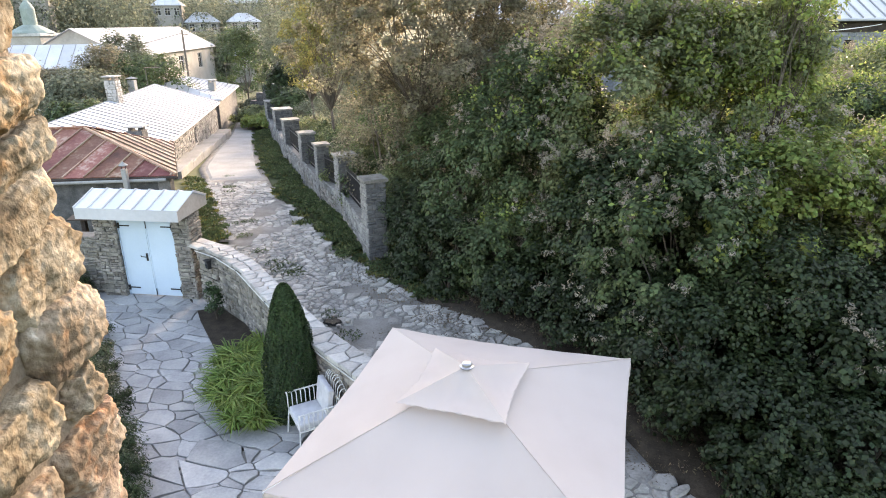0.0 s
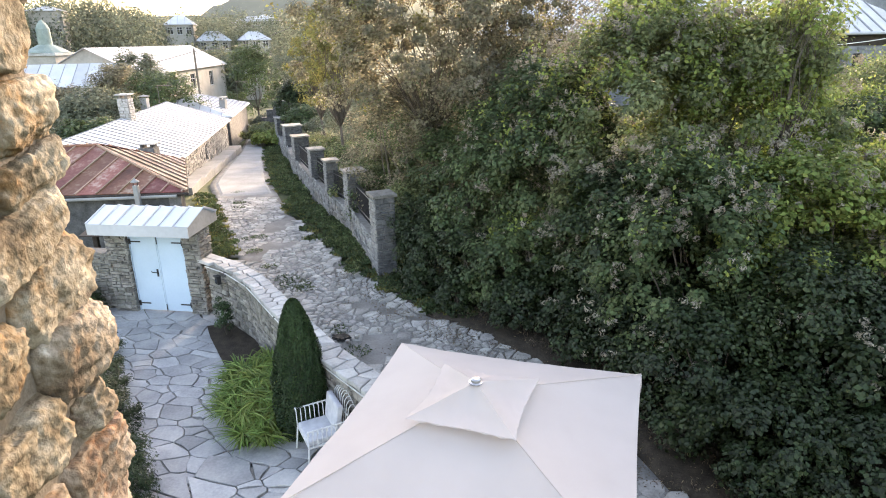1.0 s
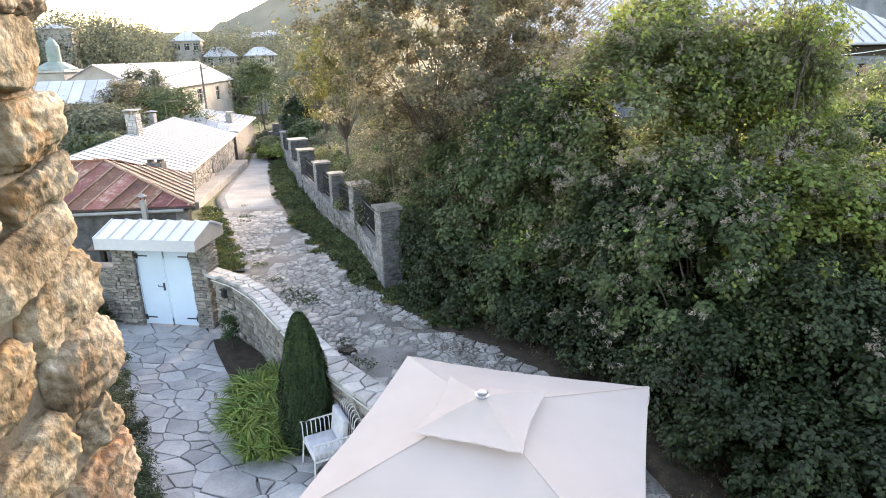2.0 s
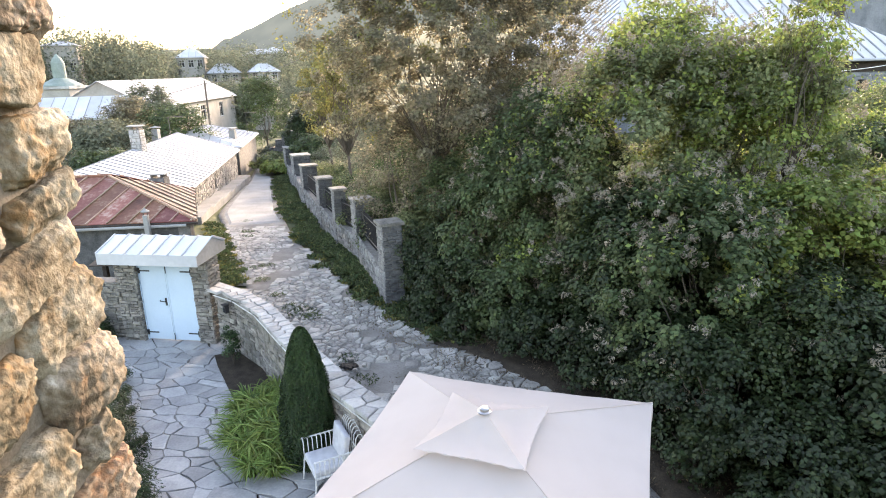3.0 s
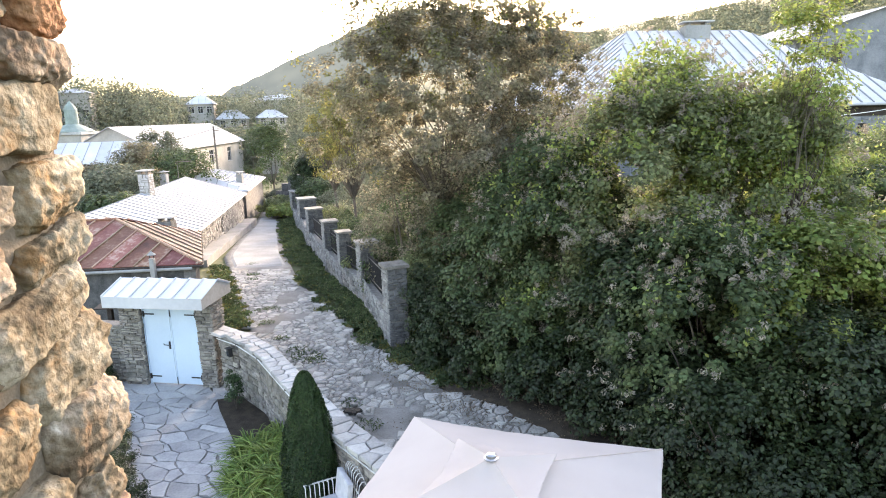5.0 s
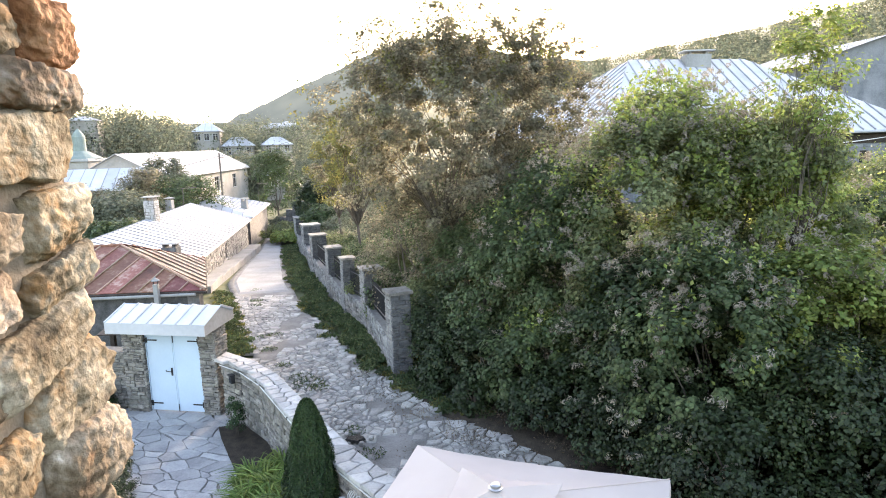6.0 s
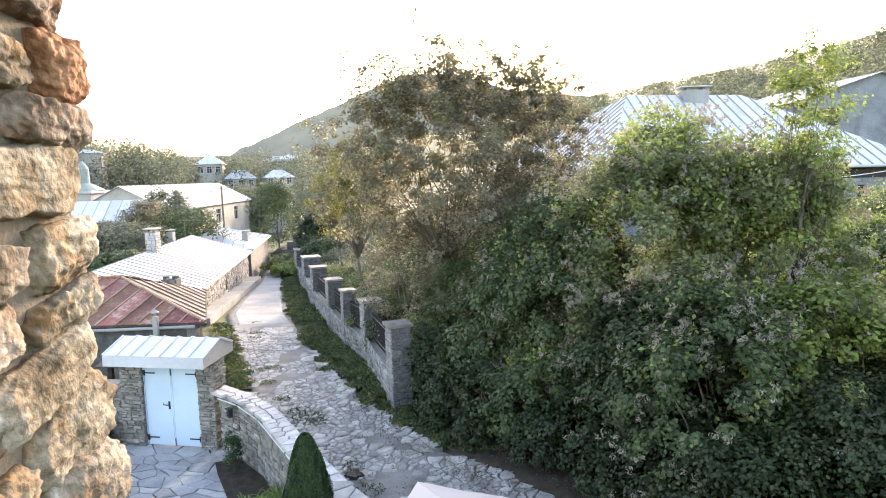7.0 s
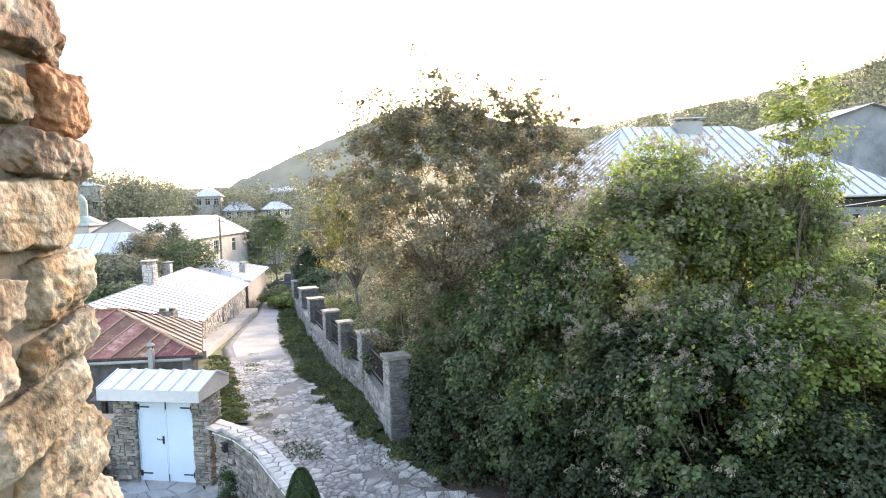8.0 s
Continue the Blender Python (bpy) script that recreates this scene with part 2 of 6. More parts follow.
L_DRY = leaf_material("dry_brown_leaf", (0.06, 0.045, 0.03), (0.13, 0.095, 0.06), (0.24, 0.18, 0.11))
# aerial haze over the far hills, put in as pale emission
M_HAZE = bpy.data.materials.new("haze_glow_distance")
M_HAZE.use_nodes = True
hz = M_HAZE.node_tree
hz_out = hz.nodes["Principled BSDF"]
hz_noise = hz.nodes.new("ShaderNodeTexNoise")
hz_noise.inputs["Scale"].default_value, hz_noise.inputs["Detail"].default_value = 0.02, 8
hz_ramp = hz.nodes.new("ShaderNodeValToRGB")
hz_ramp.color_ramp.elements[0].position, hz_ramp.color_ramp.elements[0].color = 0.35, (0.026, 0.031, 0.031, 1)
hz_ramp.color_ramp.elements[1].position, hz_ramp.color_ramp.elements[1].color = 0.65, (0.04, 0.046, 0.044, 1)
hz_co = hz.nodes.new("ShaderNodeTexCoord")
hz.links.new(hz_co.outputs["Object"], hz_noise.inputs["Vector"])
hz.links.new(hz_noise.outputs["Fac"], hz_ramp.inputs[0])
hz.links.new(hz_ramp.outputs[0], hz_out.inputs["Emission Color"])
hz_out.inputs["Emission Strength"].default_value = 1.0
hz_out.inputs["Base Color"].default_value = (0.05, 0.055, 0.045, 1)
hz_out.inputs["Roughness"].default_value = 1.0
L_SEED = leaf_material("grey_seed_fluff", (0.21, 0.18, 0.14), (0.31, 0.275, 0.22), (0.42, 0.38, 0.31), spread=0.1, trans=0.45)


# ---- helpers for things and parts ----
def mesh_of(name, verts, faces, mat, smooth=False):
    me = bpy.data.meshes.new(name)
    me.from_pydata([tuple(v) for v in verts], [], faces)
    me.materials.append(mat)
    if smooth:
        me.polygons.foreach_set("use_smooth", [True] * len(me.polygons))
    me.update()
    return me


def thing(name, base, label, category, group="", kind=""):
    e = new(name)
    e.empty_display_size = 0.2
    e.matrix_basis = Matrix.Translation(base)
    return tagged(e, label, category, group, kind)


def under(ob, parent, local=False):
    """Hang ob, whose mesh lies in world metres (or, local, in its thing's own), under its thing or part."""
    ob.parent = parent
    if not local and parent.parent is None:
        ob.matrix_parent_inverse = parent.matrix_basis.inverted()
    return ob


def part(name, bm, mat, parent, label="", local=False, smooth=False):
    me = bpy.data.meshes.new(name)
    bm.normal_update()
    bm.to_mesh(me)
    bm.free()
    me.materials.append(mat)
    if smooth:
        me.polygons.foreach_set("use_smooth", [True] * len(me.polygons))
    return tagged(under(new(name, me), parent, local), label)


def part_mesh(name, me, parent, label="", local=False):
    return tagged(under(new(name, me), parent, local), label)


def box(bm, x0, x1, y0, y1, z0, z1, m=None, bevel=0.0):
    vs = [bm.verts.new(v) for v in ((x0, y0, z0), (x1, y0, z0), (x1, y1, z0), (x0, y1, z0), (x0, y0, z1), (x1, y0, z1), (x1, y1, z1), (x0, y1, z1))]
    fs = [bm.faces.new([vs[i] for i in q]) for q in ((3, 2, 1, 0), (4, 5, 6, 7), (0, 1, 5, 4), (1, 2, 6, 5), (2, 3, 7, 6), (3, 0, 4, 7))]
    if bevel:
        r = bmesh.ops.bevel(bm, geom=list({e for f in fs for e in f.edges}), offset=bevel, segments=2, affect="EDGES", profile=0.6)
        vs = list({v for f in r["faces"] for v in f.verts} | {v for v in vs if v.is_valid})
    if m is not None:
        for v in vs:
            v.co = m @ v.co
    return vs


def boxed(x0, x1, y0, y1, z0, z1, m=None, bevel=0.0):
    bm = bmesh.new()
    box(bm, x0, x1, y0, y1, z0, z1, m, bevel)
    return bm


def tube(bm, path, radius, sides=8, cap=True):
    """A round bar along a path; radius: one number or one for each point."""
    pts = [Vector(p) for p in path]
    rs = radius if isinstance(radius, (list, tuple)) else [radius] * len(pts)
    rings = []
    side = None
    for i, (p, r) in enumerate(zip(pts, rs)):
        d = (pts[min(i + 1, len(pts) - 1)] - pts[max(i - 1, 0)]).normalized()
        if side is None:
            side = d.orthogonal().normalized()
        side = (side - d * side.dot(d)).normalized()
        up = d.cross(side)
        rings.append([bm.verts.new(p + r * (math.cos(a) * side + math.sin(a) * up)) for a in (2 * math.pi * k / sides for k in range(sides))])
    for a, b in zip(rings, rings[1:]):
        for k in range(sides):
            bm.faces.new((a[k], a[(k + 1) % sides], b[(k + 1) % sides], b[k]))
    if cap:
        bm.faces.new(rings[0][::-1])
        bm.faces.new(rings[-1])
    return bm


def tubed(path, radius, sides=8):
    return tube(bmesh.new(), path, radius, sides)


def lathe(bm, profile, centre, sides=20):
    """profile: (radius, z) from the bottom up."""
    cx, cy, cz = centre
    rings = [[bm.verts.new((cx + r * math.cos(2 * math.pi * k / sides), cy + r * math.sin(2 * math.pi * k / sides), cz + z)) for k in range(sides)] for r, z in profile]
    for a, b in zip(rings, rings[1:]):
        for k in range(sides):
            bm.faces.new((a[k], a[(k + 1) % sides], b[(k + 1) % sides], b[k]))
    bm.faces.new(rings[0][::-1])
    bm.faces.new(rings[-1])
    return bm


# ---- polygons, flags and masonry ----
def clip(poly, nx, ny, c):
    """The part of a convex polygon where nx*x + ny*y <= c."""
    out = []
    for (ax, ay), (bx, by) in zip(poly, poly[1:] + poly[:1]):
        da, db = nx * ax + ny * ay - c, nx * bx + ny * by - c
        if da <= 0:
            out.append((ax, ay))
        if da * db < 0:
            s = da / (da - db)
            out.append((ax + s * (bx - ax), ay + s * (by - ay)))
    return out


def cells(points, gap, reach, weights=None):
    """Convex cells round scattered points, with a joint of width gap; a heavier point takes a larger cell."""
    pts = np.array(points)
    out = []
    for i, (px, py) in enumerate(points):
        d2 = (pts[:, 0] - px) ** 2 + (pts[:, 1] - py) ** 2
        near = [j for j in np.argsort(d2)[1:18] if d2[j] < (reach * 2) ** 2]
        poly = [(px - reach, py - reach), (px + reach, py - reach), (px + reach, py + reach), (px - reach, py + reach)]
        for j in near:
            nx, ny = pts[j, 0] - px, pts[j, 1] - py
            d = math.hypot(nx, ny)
            poly = clip(poly, nx / d, ny / d, (nx * (px + pts[j, 0]) + ny * (py + pts[j, 1]) + (weights[i] - weights[j] if weights else 0)) / (2 * d) - gap / 2)
            if len(poly) < 3:
                break
        out.append(poly if len(poly) >= 3 else None)
    return out


def inside(x, y, poly):
    hit = False
    for (ax, ay), (bx, by) in zip(poly, poly[1:] + poly[:1]):
        if (ay > y) != (by > y) and x < ax + (y - ay) / (by - ay) * (bx - ax):
            hit = not hit
    return hit


def slab(poly, thick, edge, rng, wobble=0.0, rough=0.0):
    """Vertices and faces of a flat stone with a worn, chamfered edge; poly runs anticlockwise."""
    pts = []
    for (ax, ay), (bx, by) in zip(poly, poly[1:] + poly[:1]):
        pts.append((ax, ay))
        if wobble and math.hypot(bx - ax, by - ay) > wobble * 6:
            k = rng.uniform(0.35, 0.65)
            pts.append((ax + k * (bx - ax) + rng.uniform(-wobble, wobble), ay + k * (by - ay) + rng.uniform(-wobble, wobble)))
    cx, cy = sum(q[0] for q in pts) / len(pts), sum(q[1] for q in pts) / len(pts)
    n = len(pts)
    v = [(x, y, 0) for x, y in pts] + [(x, y, thick - edge) for x, y in pts]
    for x, y in pts:
        d = max(math.hypot(x - cx, y - cy), 1e-6)
        k = max(0.3, 1 - edge * 1.3 / d)
        v.append((cx + (x - cx) * k, cy + (y - cy) * k, thick + rng.uniform(-rough, rough)))
    v.append((cx, cy, thick + rng.uniform(-rough, rough) * 1.5))
    f = []
    for i in range(n):
        j = (i + 1) % n
        f += [(i, j, n + j, n + i), (n + i, n + j, 2 * n + j, 2 * n + i), (2 * n + i, 2 * n + j, 3 * n)]
    return v, f


def courses(length, height, rng, course, wide, gap):
    """Stones of a rubble wall, as polygons over (along, up)."""
    out, z = [], 0.0
    while z < height - 0.03:
        h = min(rng.uniform(*course), height - z)
        if height - z - h < course[0] * 0.5:
            h = height - z
        x = -rng.uniform(0, wide[1] * 0.5)
        while x < length:
            w = rng.uniform(*wide)
            a, b = max(x, 0), min(x + w, length)
            if b - a > 0.04:
                j = min(h, b - a) * 0.1
                g = gap / 2
                q = [(a + g, z + g), (b - g, z + g), (b - g, z + h - g), (a + g, z + h - g)]
                q = [(min(max(px + rng.uniform(-j, j), 0), length), min(max(py + rng.uniform(-j, j), 0), height)) for px, py in q]
                if rng.random() < 0.35 and h > course[0] * 1.3:
                    m = z + h * rng.uniform(0.4, 0.6)
                    out += [[q[0], q[1], (q[1][0], m - g), (q[0][0], m - g)], [(q[0][0], m + g), (q[1][0], m + g), q[2], q[3]]]
                else:
                    out.append(q)
            x += w
        z += h
    return out


def masonry(parent, p0, p1, height, rng, mat, mat_far=None, course=(0.09, 0.2), wide=(0.15, 0.45), gap=0.018, depth=0.06, proud=0.02, limit=300, name="stone", base=None, part_stones=True, holes=()):
    """Face the upright plane from p0 to p1 (its outside on the right hand of p0 > p1) with stones."""
    a, b = Vector((*p0, 0)), Vector((*p1, 0))
    along = (b - a).normalized()
    out = along.cross(Vector((0, 0, 1)))
    z0 = base or 0.0
    frame_m = Matrix((( along.x, 0, out.x, a.x), (along.y, 0, out.y, a.y), (0, 1, 0, z0), (0, 0, 0, 1)))
    count, vs, fs = 0, [], []
    for q in courses((b - a).length, height, rng, course, wide, gap):
        mx, mz = sum(p[0] for p in q) / len(q), sum(p[1] for p in q) / len(q)
        if any(h[0] < mx < h[1] and h[2] < mz < h[3] for h in holes):
            continue
        v, f = slab(q, depth + rng.uniform(-proud, proud), 0.014, rng, 0.01, 0.008)
        if part_stones and count < limit:
            c = Vector((mx, mz, 0))
            me = mesh_of(name, [Vector(w) - c for w in v], f, mat)
            ob = under(new(name, me), parent)
            ob.matrix_basis = frame_m @ Matrix.Translation(c)
            if parent.parent is not None:
                ob.matrix_parent_inverse = Matrix()
            count += 1
        else:
            k = len(vs)
            vs += [frame_m @ Vector(w) for w in v]
            fs += [tuple(i + k for i in g) for g in f]
    if vs:
        tagged(part_mesh("rubble_facing", mesh_of("rubble_facing", vs, fs, mat_far or mat), parent), kind="stuff")


# ---- foliage ----
def leaf_mesh(name, pos, nrm, size, mat, rng, aspect=0.62, fold=0.25):
    """Folded leaves: one small island of four corners and a midrib each."""
    n = len(pos)
    d = rng.normal(size=(n, 3))
    nrm = nrm / np.maximum(np.linalg.norm(nrm, axis=1, keepdims=True), 1e-6)
    t = d - nrm * np.sum(d * nrm, axis=1, keepdims=True)
    t /= np.maximum(np.linalg.norm(t, axis=1, keepdims=True), 1e-6)
    s = np.cross(nrm, t)
    L = size[:, None]
    tip, root = pos + t * L * 0.5, pos - t * L * 0.5
    left = pos + s * L * aspect * 0.5 + nrm * L * fold * 0.5 + t * L * 0.06
    right = pos - s * L * aspect * 0.5 + nrm * L * fold * 0.5 + t * L * 0.06
    v = np.stack([root, right, tip, left], axis=1).reshape(-1, 3)
    i = np.arange(n)[:, None] * 4
    tri = np.concatenate([i + np.array([[0, 1, 2]]), i + np.array([[0, 2, 3]])], axis=1).reshape(-1)
    me = bpy.data.meshes.new(name)
    me.vertices.add(4 * n)
    me.vertices.foreach_set("co", v.astype(np.float32).reshape(-1))
    me.loops.add(6 * n)
    me.loops.foreach_set("vertex_index", tri.astype(np.int32))
    me.polygons.add(2 * n)
    me.polygons.foreach_set("loop_start", np.arange(0, 6 * n, 3, dtype=np.int32))
    me.update(calc_edges=True)
    me.materials.append(mat)
    return me


def crown_points(centre, radii, n, clumps, rng, shell=0.55, clump_r=0.28, floor=None, flat=0.0):
    """Leaf places in clumps over an uneven, rounded crown, with gaps between the clumps; and the way each leaf faces."""
    c, r = np.array(centre), np.array(radii)
    u = rng.normal(size=(clumps, 3))
    u /= np.linalg.norm(u, axis=1, keepdims=True)
    if floor is None:
        u[:, 2] = np.where(u[:, 2] < -0.6, -u[:, 2], u[:, 2])
    rad = shell + (1 - shell) * rng.random(clumps) ** 0.5
    rad = np.minimum(rad * (1 + 0.13 * rng.normal(size=clumps)), 1.07)
    cc = c + u * rad[:, None] * r
    k = rng.integers(0, clumps, n)
    off = rng.normal(size=(n, 3))
    off *= (rng.random((n, 1)) ** 0.4) / np.linalg.norm(off, axis=1, keepdims=True)
    size = clump_r * (0.55 + 0.9 * rng.random(clumps))
    p = cc[k] + off * size[k][:, None] * np.array([1, 1, 0.8]) * np.mean(r)
    nrm = off * 0.8 + u[k] * 0.6 + np.array([0, 0, 0.75]) + 0.36 * rng.normal(size=(n, 3))
    return p, nrm, cc


def branches(bm, base, tops, rng, r0):
    """Stems from a base to a set of clump centres, bent and tapering."""
    base = Vector(base)
    for q in tops:
        q = Vector(q)
        d = q - base
        mid1 = base + d * 0.35 + Vector((rng.normal() * 0.12, rng.normal() * 0.12, 0.18)) * d.length * 0.5
        mid2 = base + d * 0.7 + Vector((rng.normal() * 0.08, rng.normal() * 0.08, 0.1)) * d.length * 0.5
        tube(bm, [base, mid1, mid2, q], [r0, r0 * 0.62, r0 * 0.38, r0 * 0.12], 5, cap=False)
    return bm


def shrub(name, base, top, radii, n, mat, label, category, seed, size=(0.08, 0.15), clumps=70, stems=9, clump_r=0.26, seedheads=0, accents=None, group="", stem_r=0.035, shell=0.55, trunk=0.0):
    rng = np.random.default_rng(seed)
    base = np.array(base, float)
    t = thing(name, base, label, category, group)
    centre = np.array(top, float)
    p, nr, cc = crown_points(centre, radii, n, clumps, rng, shell, clump_r)
    low = base[2] + 0.05
    keep = p[:, 2] > low
    p, nr = p[keep], nr[keep]
    s = size[0] + (size[1] - size[0]) * rng.random(len(p)) ** 1.4
    under(new("crown", leaf_mesh("crown", p, nr, s, mat, rng, aspect=0.74)), t)
    bm = bmesh.new()
    start = base.copy()
    if trunk:
        start = base + (centre - base) * 0.5
        tube(bm, [tuple(base - np.array([0, 0, 0.1])), tuple(base + (start - base) * 0.5 + rng.normal(size=3) * 0.05), tuple(start)], [trunk, trunk * 0.8, trunk * 0.65], 9)
        part("trunk", bm, M_BARK, t, smooth=True)
        bm = bmesh.new()
    branches(bm, start, cc[rng.choice(len(cc), min(stems, len(cc)), replace=False)], rng, stem_r)
    tagged(part("branchwork", bm, M_BARK, t, smooth=True), kind="stuff")
    # lighter leaves on the upper clumps, painting in the light on top
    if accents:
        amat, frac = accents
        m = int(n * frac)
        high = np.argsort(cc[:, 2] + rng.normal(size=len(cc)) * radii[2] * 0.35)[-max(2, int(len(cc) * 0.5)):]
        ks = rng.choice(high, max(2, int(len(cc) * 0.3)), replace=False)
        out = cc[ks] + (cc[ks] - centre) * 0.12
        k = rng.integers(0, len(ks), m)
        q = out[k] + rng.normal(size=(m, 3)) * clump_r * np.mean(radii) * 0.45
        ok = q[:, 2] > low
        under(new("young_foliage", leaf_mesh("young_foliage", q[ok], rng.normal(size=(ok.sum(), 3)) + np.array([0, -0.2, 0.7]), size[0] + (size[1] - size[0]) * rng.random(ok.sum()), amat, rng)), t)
    if seedheads:
        hc = cc[rng.integers(0, len(cc), seedheads)]
        hc = hc + (hc - centre) * 0.18 + rng.normal(size=(seedheads, 3)) * clump_r * np.mean(radii) * 0.6
        hc = hc[hc[:, 2] > low + 0.8]
        hc = np.concatenate([hc, hc + rng.normal(size=hc.shape) * 0.1, hc + rng.normal(size=hc.shape) * 0.1])
        k = np.repeat(np.arange(len(hc)), 15)
        off = rng.normal(size=(len(k), 3))
        off /= np.linalg.norm(off, axis=1, keepdims=True)
        q = hc[k] + off * (0.02 + 0.055 * rng.random((len(k), 1)))
        under(new("seed_fluff", leaf_mesh("seed_fluff", q, off, 0.045 + 0.035 * rng.random(len(k)), L_SEED, rng, aspect=0.4)), t)["kind"] = "stuff"
    return t


# ---- the lie of the land ----
ROAD_R = [(7.5, 1.0), (4.9, 4.6), (3.3, 7.3), (2.8, 9.2), (1.9, 11.0), (0.7, 12.4), (-0.6, 13.6), (-2.1, 15.7), (-4.3, 19.8), (-6.8, 25.4), (-9.5, 32.9), (-11.7, 39.6), (-14.1, 47.6), (-17.5, 60.0), (-24.0, 75.0)]
ROAD_L = [(2.6, 1.0), (1.75, 4.6), (0.25, 6.9), (-1.1, 8.65), (-2.3, 10.25), (-3.65, 12.1), (-4.85, 13.85), (-6.1, 16.2), (-7.1, 18.9), (-10.1, 25.6), (-12.8, 31.6), (-14.2, 38.0), (-15.4, 44.6), (-19.5, 60.0), (-27.0, 75.0)]


def lie(y):
    """Height of the lane: level, then falling gently away."""
    return 0.45 - 0.05 * min(max(y - 16, 0), 60)


def step(a, b, x):
    k = min(max((x - a) / (b - a), 0), 1)
    return k * k * (3 - 2 * k)


RIGHT_Y = [p[1] for p in ROAD_R]
RIGHT_X = [p[0] for p in ROAD_R]
LEFT_Y = [p[1] for p in ROAD_L]
LEFT_X = [p[0] for p in ROAD_L]
HILL_A = [-3.15, -0.9, -0.5, -0.345, -0.265, -0.19, -0.145, -0.04, 0.1, 0.21, 0.38, 0.52, 0.665, 0.9, 1.6, 3.15]
HILL_T = [0.03, 0.035, 0.04, 0.04, 0.04, 0.05, 0.06, 0.07, 0.095, 0.12, 0.14, 0.16, 0.19, 0.2, 0.12, 0.03]


def ground_z(x, y):
    r, az = math.hypot(x, y), math.atan2(x, y)
    s = x - np.interp(y, RIGHT_Y, RIGHT_X)
    left = x - np.interp(y, LEFT_Y, LEFT_X)
    z = lie(y) - 0.1
    if y < 18:
        z = -0.12 + (z + 0.12) * step(0.3, 1.6, left) if y < 15.5 else z
    if s > 0 and y > -25:
        z += 3.4 * step(0.3, 12, s) + 0.13 * max(0, s - 12)
    far = r * np.interp(az, HILL_A, HILL_T)
    k = step(85, 420, r)
    z = z * (1 - k) + far * k
    if r > 300:
        z += 6 * noise.noise((x * 0.008, y * 0.008, 0)) * step(300, 500, r)
    return z


def build_ground():
    na, radii = 240, [0.0] + list(np.geomspace(1.5, 60, 95)) + list(np.geomspace(64, 3000, 60))
    vs, fs = [(0, 0, ground_z(0, 0))], []
    for r in radii[1:]:
        for k in range(na):
            a = 2 * math.pi * k / na
            x, y = r * math.sin(a), r * math.cos(a)
            vs.append((x, y, ground_z(x, y)))
    for k in range(na):
        fs.append((0, 1 + (k + 1) % na, 1 + k))
    for i in range(len(radii) - 2):
        o = 1 + i * na
        for k in range(na):
            j = (k + 1) % na
            fs.append((o + k, o + j, o + na + j, o + na + k))
    g = new("ground", mesh_of("ground", vs, fs, M_GROUND, smooth=True))
    tagged(g, "grassy earth rising to wooded hills round the village", "ground", kind="structure")


build_ground()


def build_backdrop():
    """Hills far off behind the valley, their haze put in as a faint glow."""
    az = [-1.3, -0.9, -0.5, -0.36, -0.345, -0.3, -0.265, -0.19, -0.145, -0.08, 0.0, 0.08, 0.2, 0.34, 0.5, 0.7, 1.1]
    el = [0.03, 0.03, 0.035, 0.038, 0.048, 0.066, 0.084, 0.115, 0.137, 0.16, 0.155, 0.13, 0.115, 0.11, 0.11, 0.12, 0.06]
    vs, fs, n, rows = [], [], 240, 6
    for i in range(n + 1):
        a = az[0] + (az[-1] - az[0]) * i / n
        top = float(np.interp(a, az, el)) + 0.0022 * noise.noise((a * 60, 0, 4)) + 0.0012 * noise.noise((a * 190, 0, 8))
        for k in range(rows + 1):
            r = 1150 + 260 * k / rows
            vs.append((r * math.sin(a), r * math.cos(a), 6.6 + r * (-0.05 + (top + 0.05) * k / rows)))
    for i in range(n):
        for k in range(rows):
            o = i * (rows + 1) + k
            fs.append((o, o + rows + 1, o + rows + 2, o + 1))
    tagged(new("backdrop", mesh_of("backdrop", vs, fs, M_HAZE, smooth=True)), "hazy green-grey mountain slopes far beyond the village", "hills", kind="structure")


build_backdrop()


def lane_edges(s):
    """Left and right edge of the lane at s, 0 to 1 along it."""
    k = s * (len(ROAD_R) - 1)
    i = min(int(k), len(ROAD_R) - 2)
    f = k - i
    return [Vector(((1 - f) * e[i][0] + f * e[i + 1][0], (1 - f) * e[i][1] + f * e[i + 1][1])) for e in (ROAD_L, ROAD_R)]


def build_lane():
    rows, nx = 90, 14
    vs, fs = [], []
    for i in range(rows + 1):
        a, b = lane_edges(i / rows)
        for k in range(nx + 1):
            q = a.lerp(b, k / nx)
            edge = -0.5 if k in (0, nx) else 0.0
            vs.append((q.x, q.y, lie(q.y) + edge + 0.03 * noise.noise((q.x * 0.8, q.y * 0.8, 3))))
    for i in range(rows):
        for k in range(nx):
            o = i * (nx + 1) + k
            fs.append((o, o + 1, o + nx + 2, o + nx + 1))
    return tagged(new("road", mesh_of("road", vs, fs, M_DIRT, smooth=True)), "rough village lane of worn grey cobbles in packed earth", "road", kind="structure")


road = build_lane()


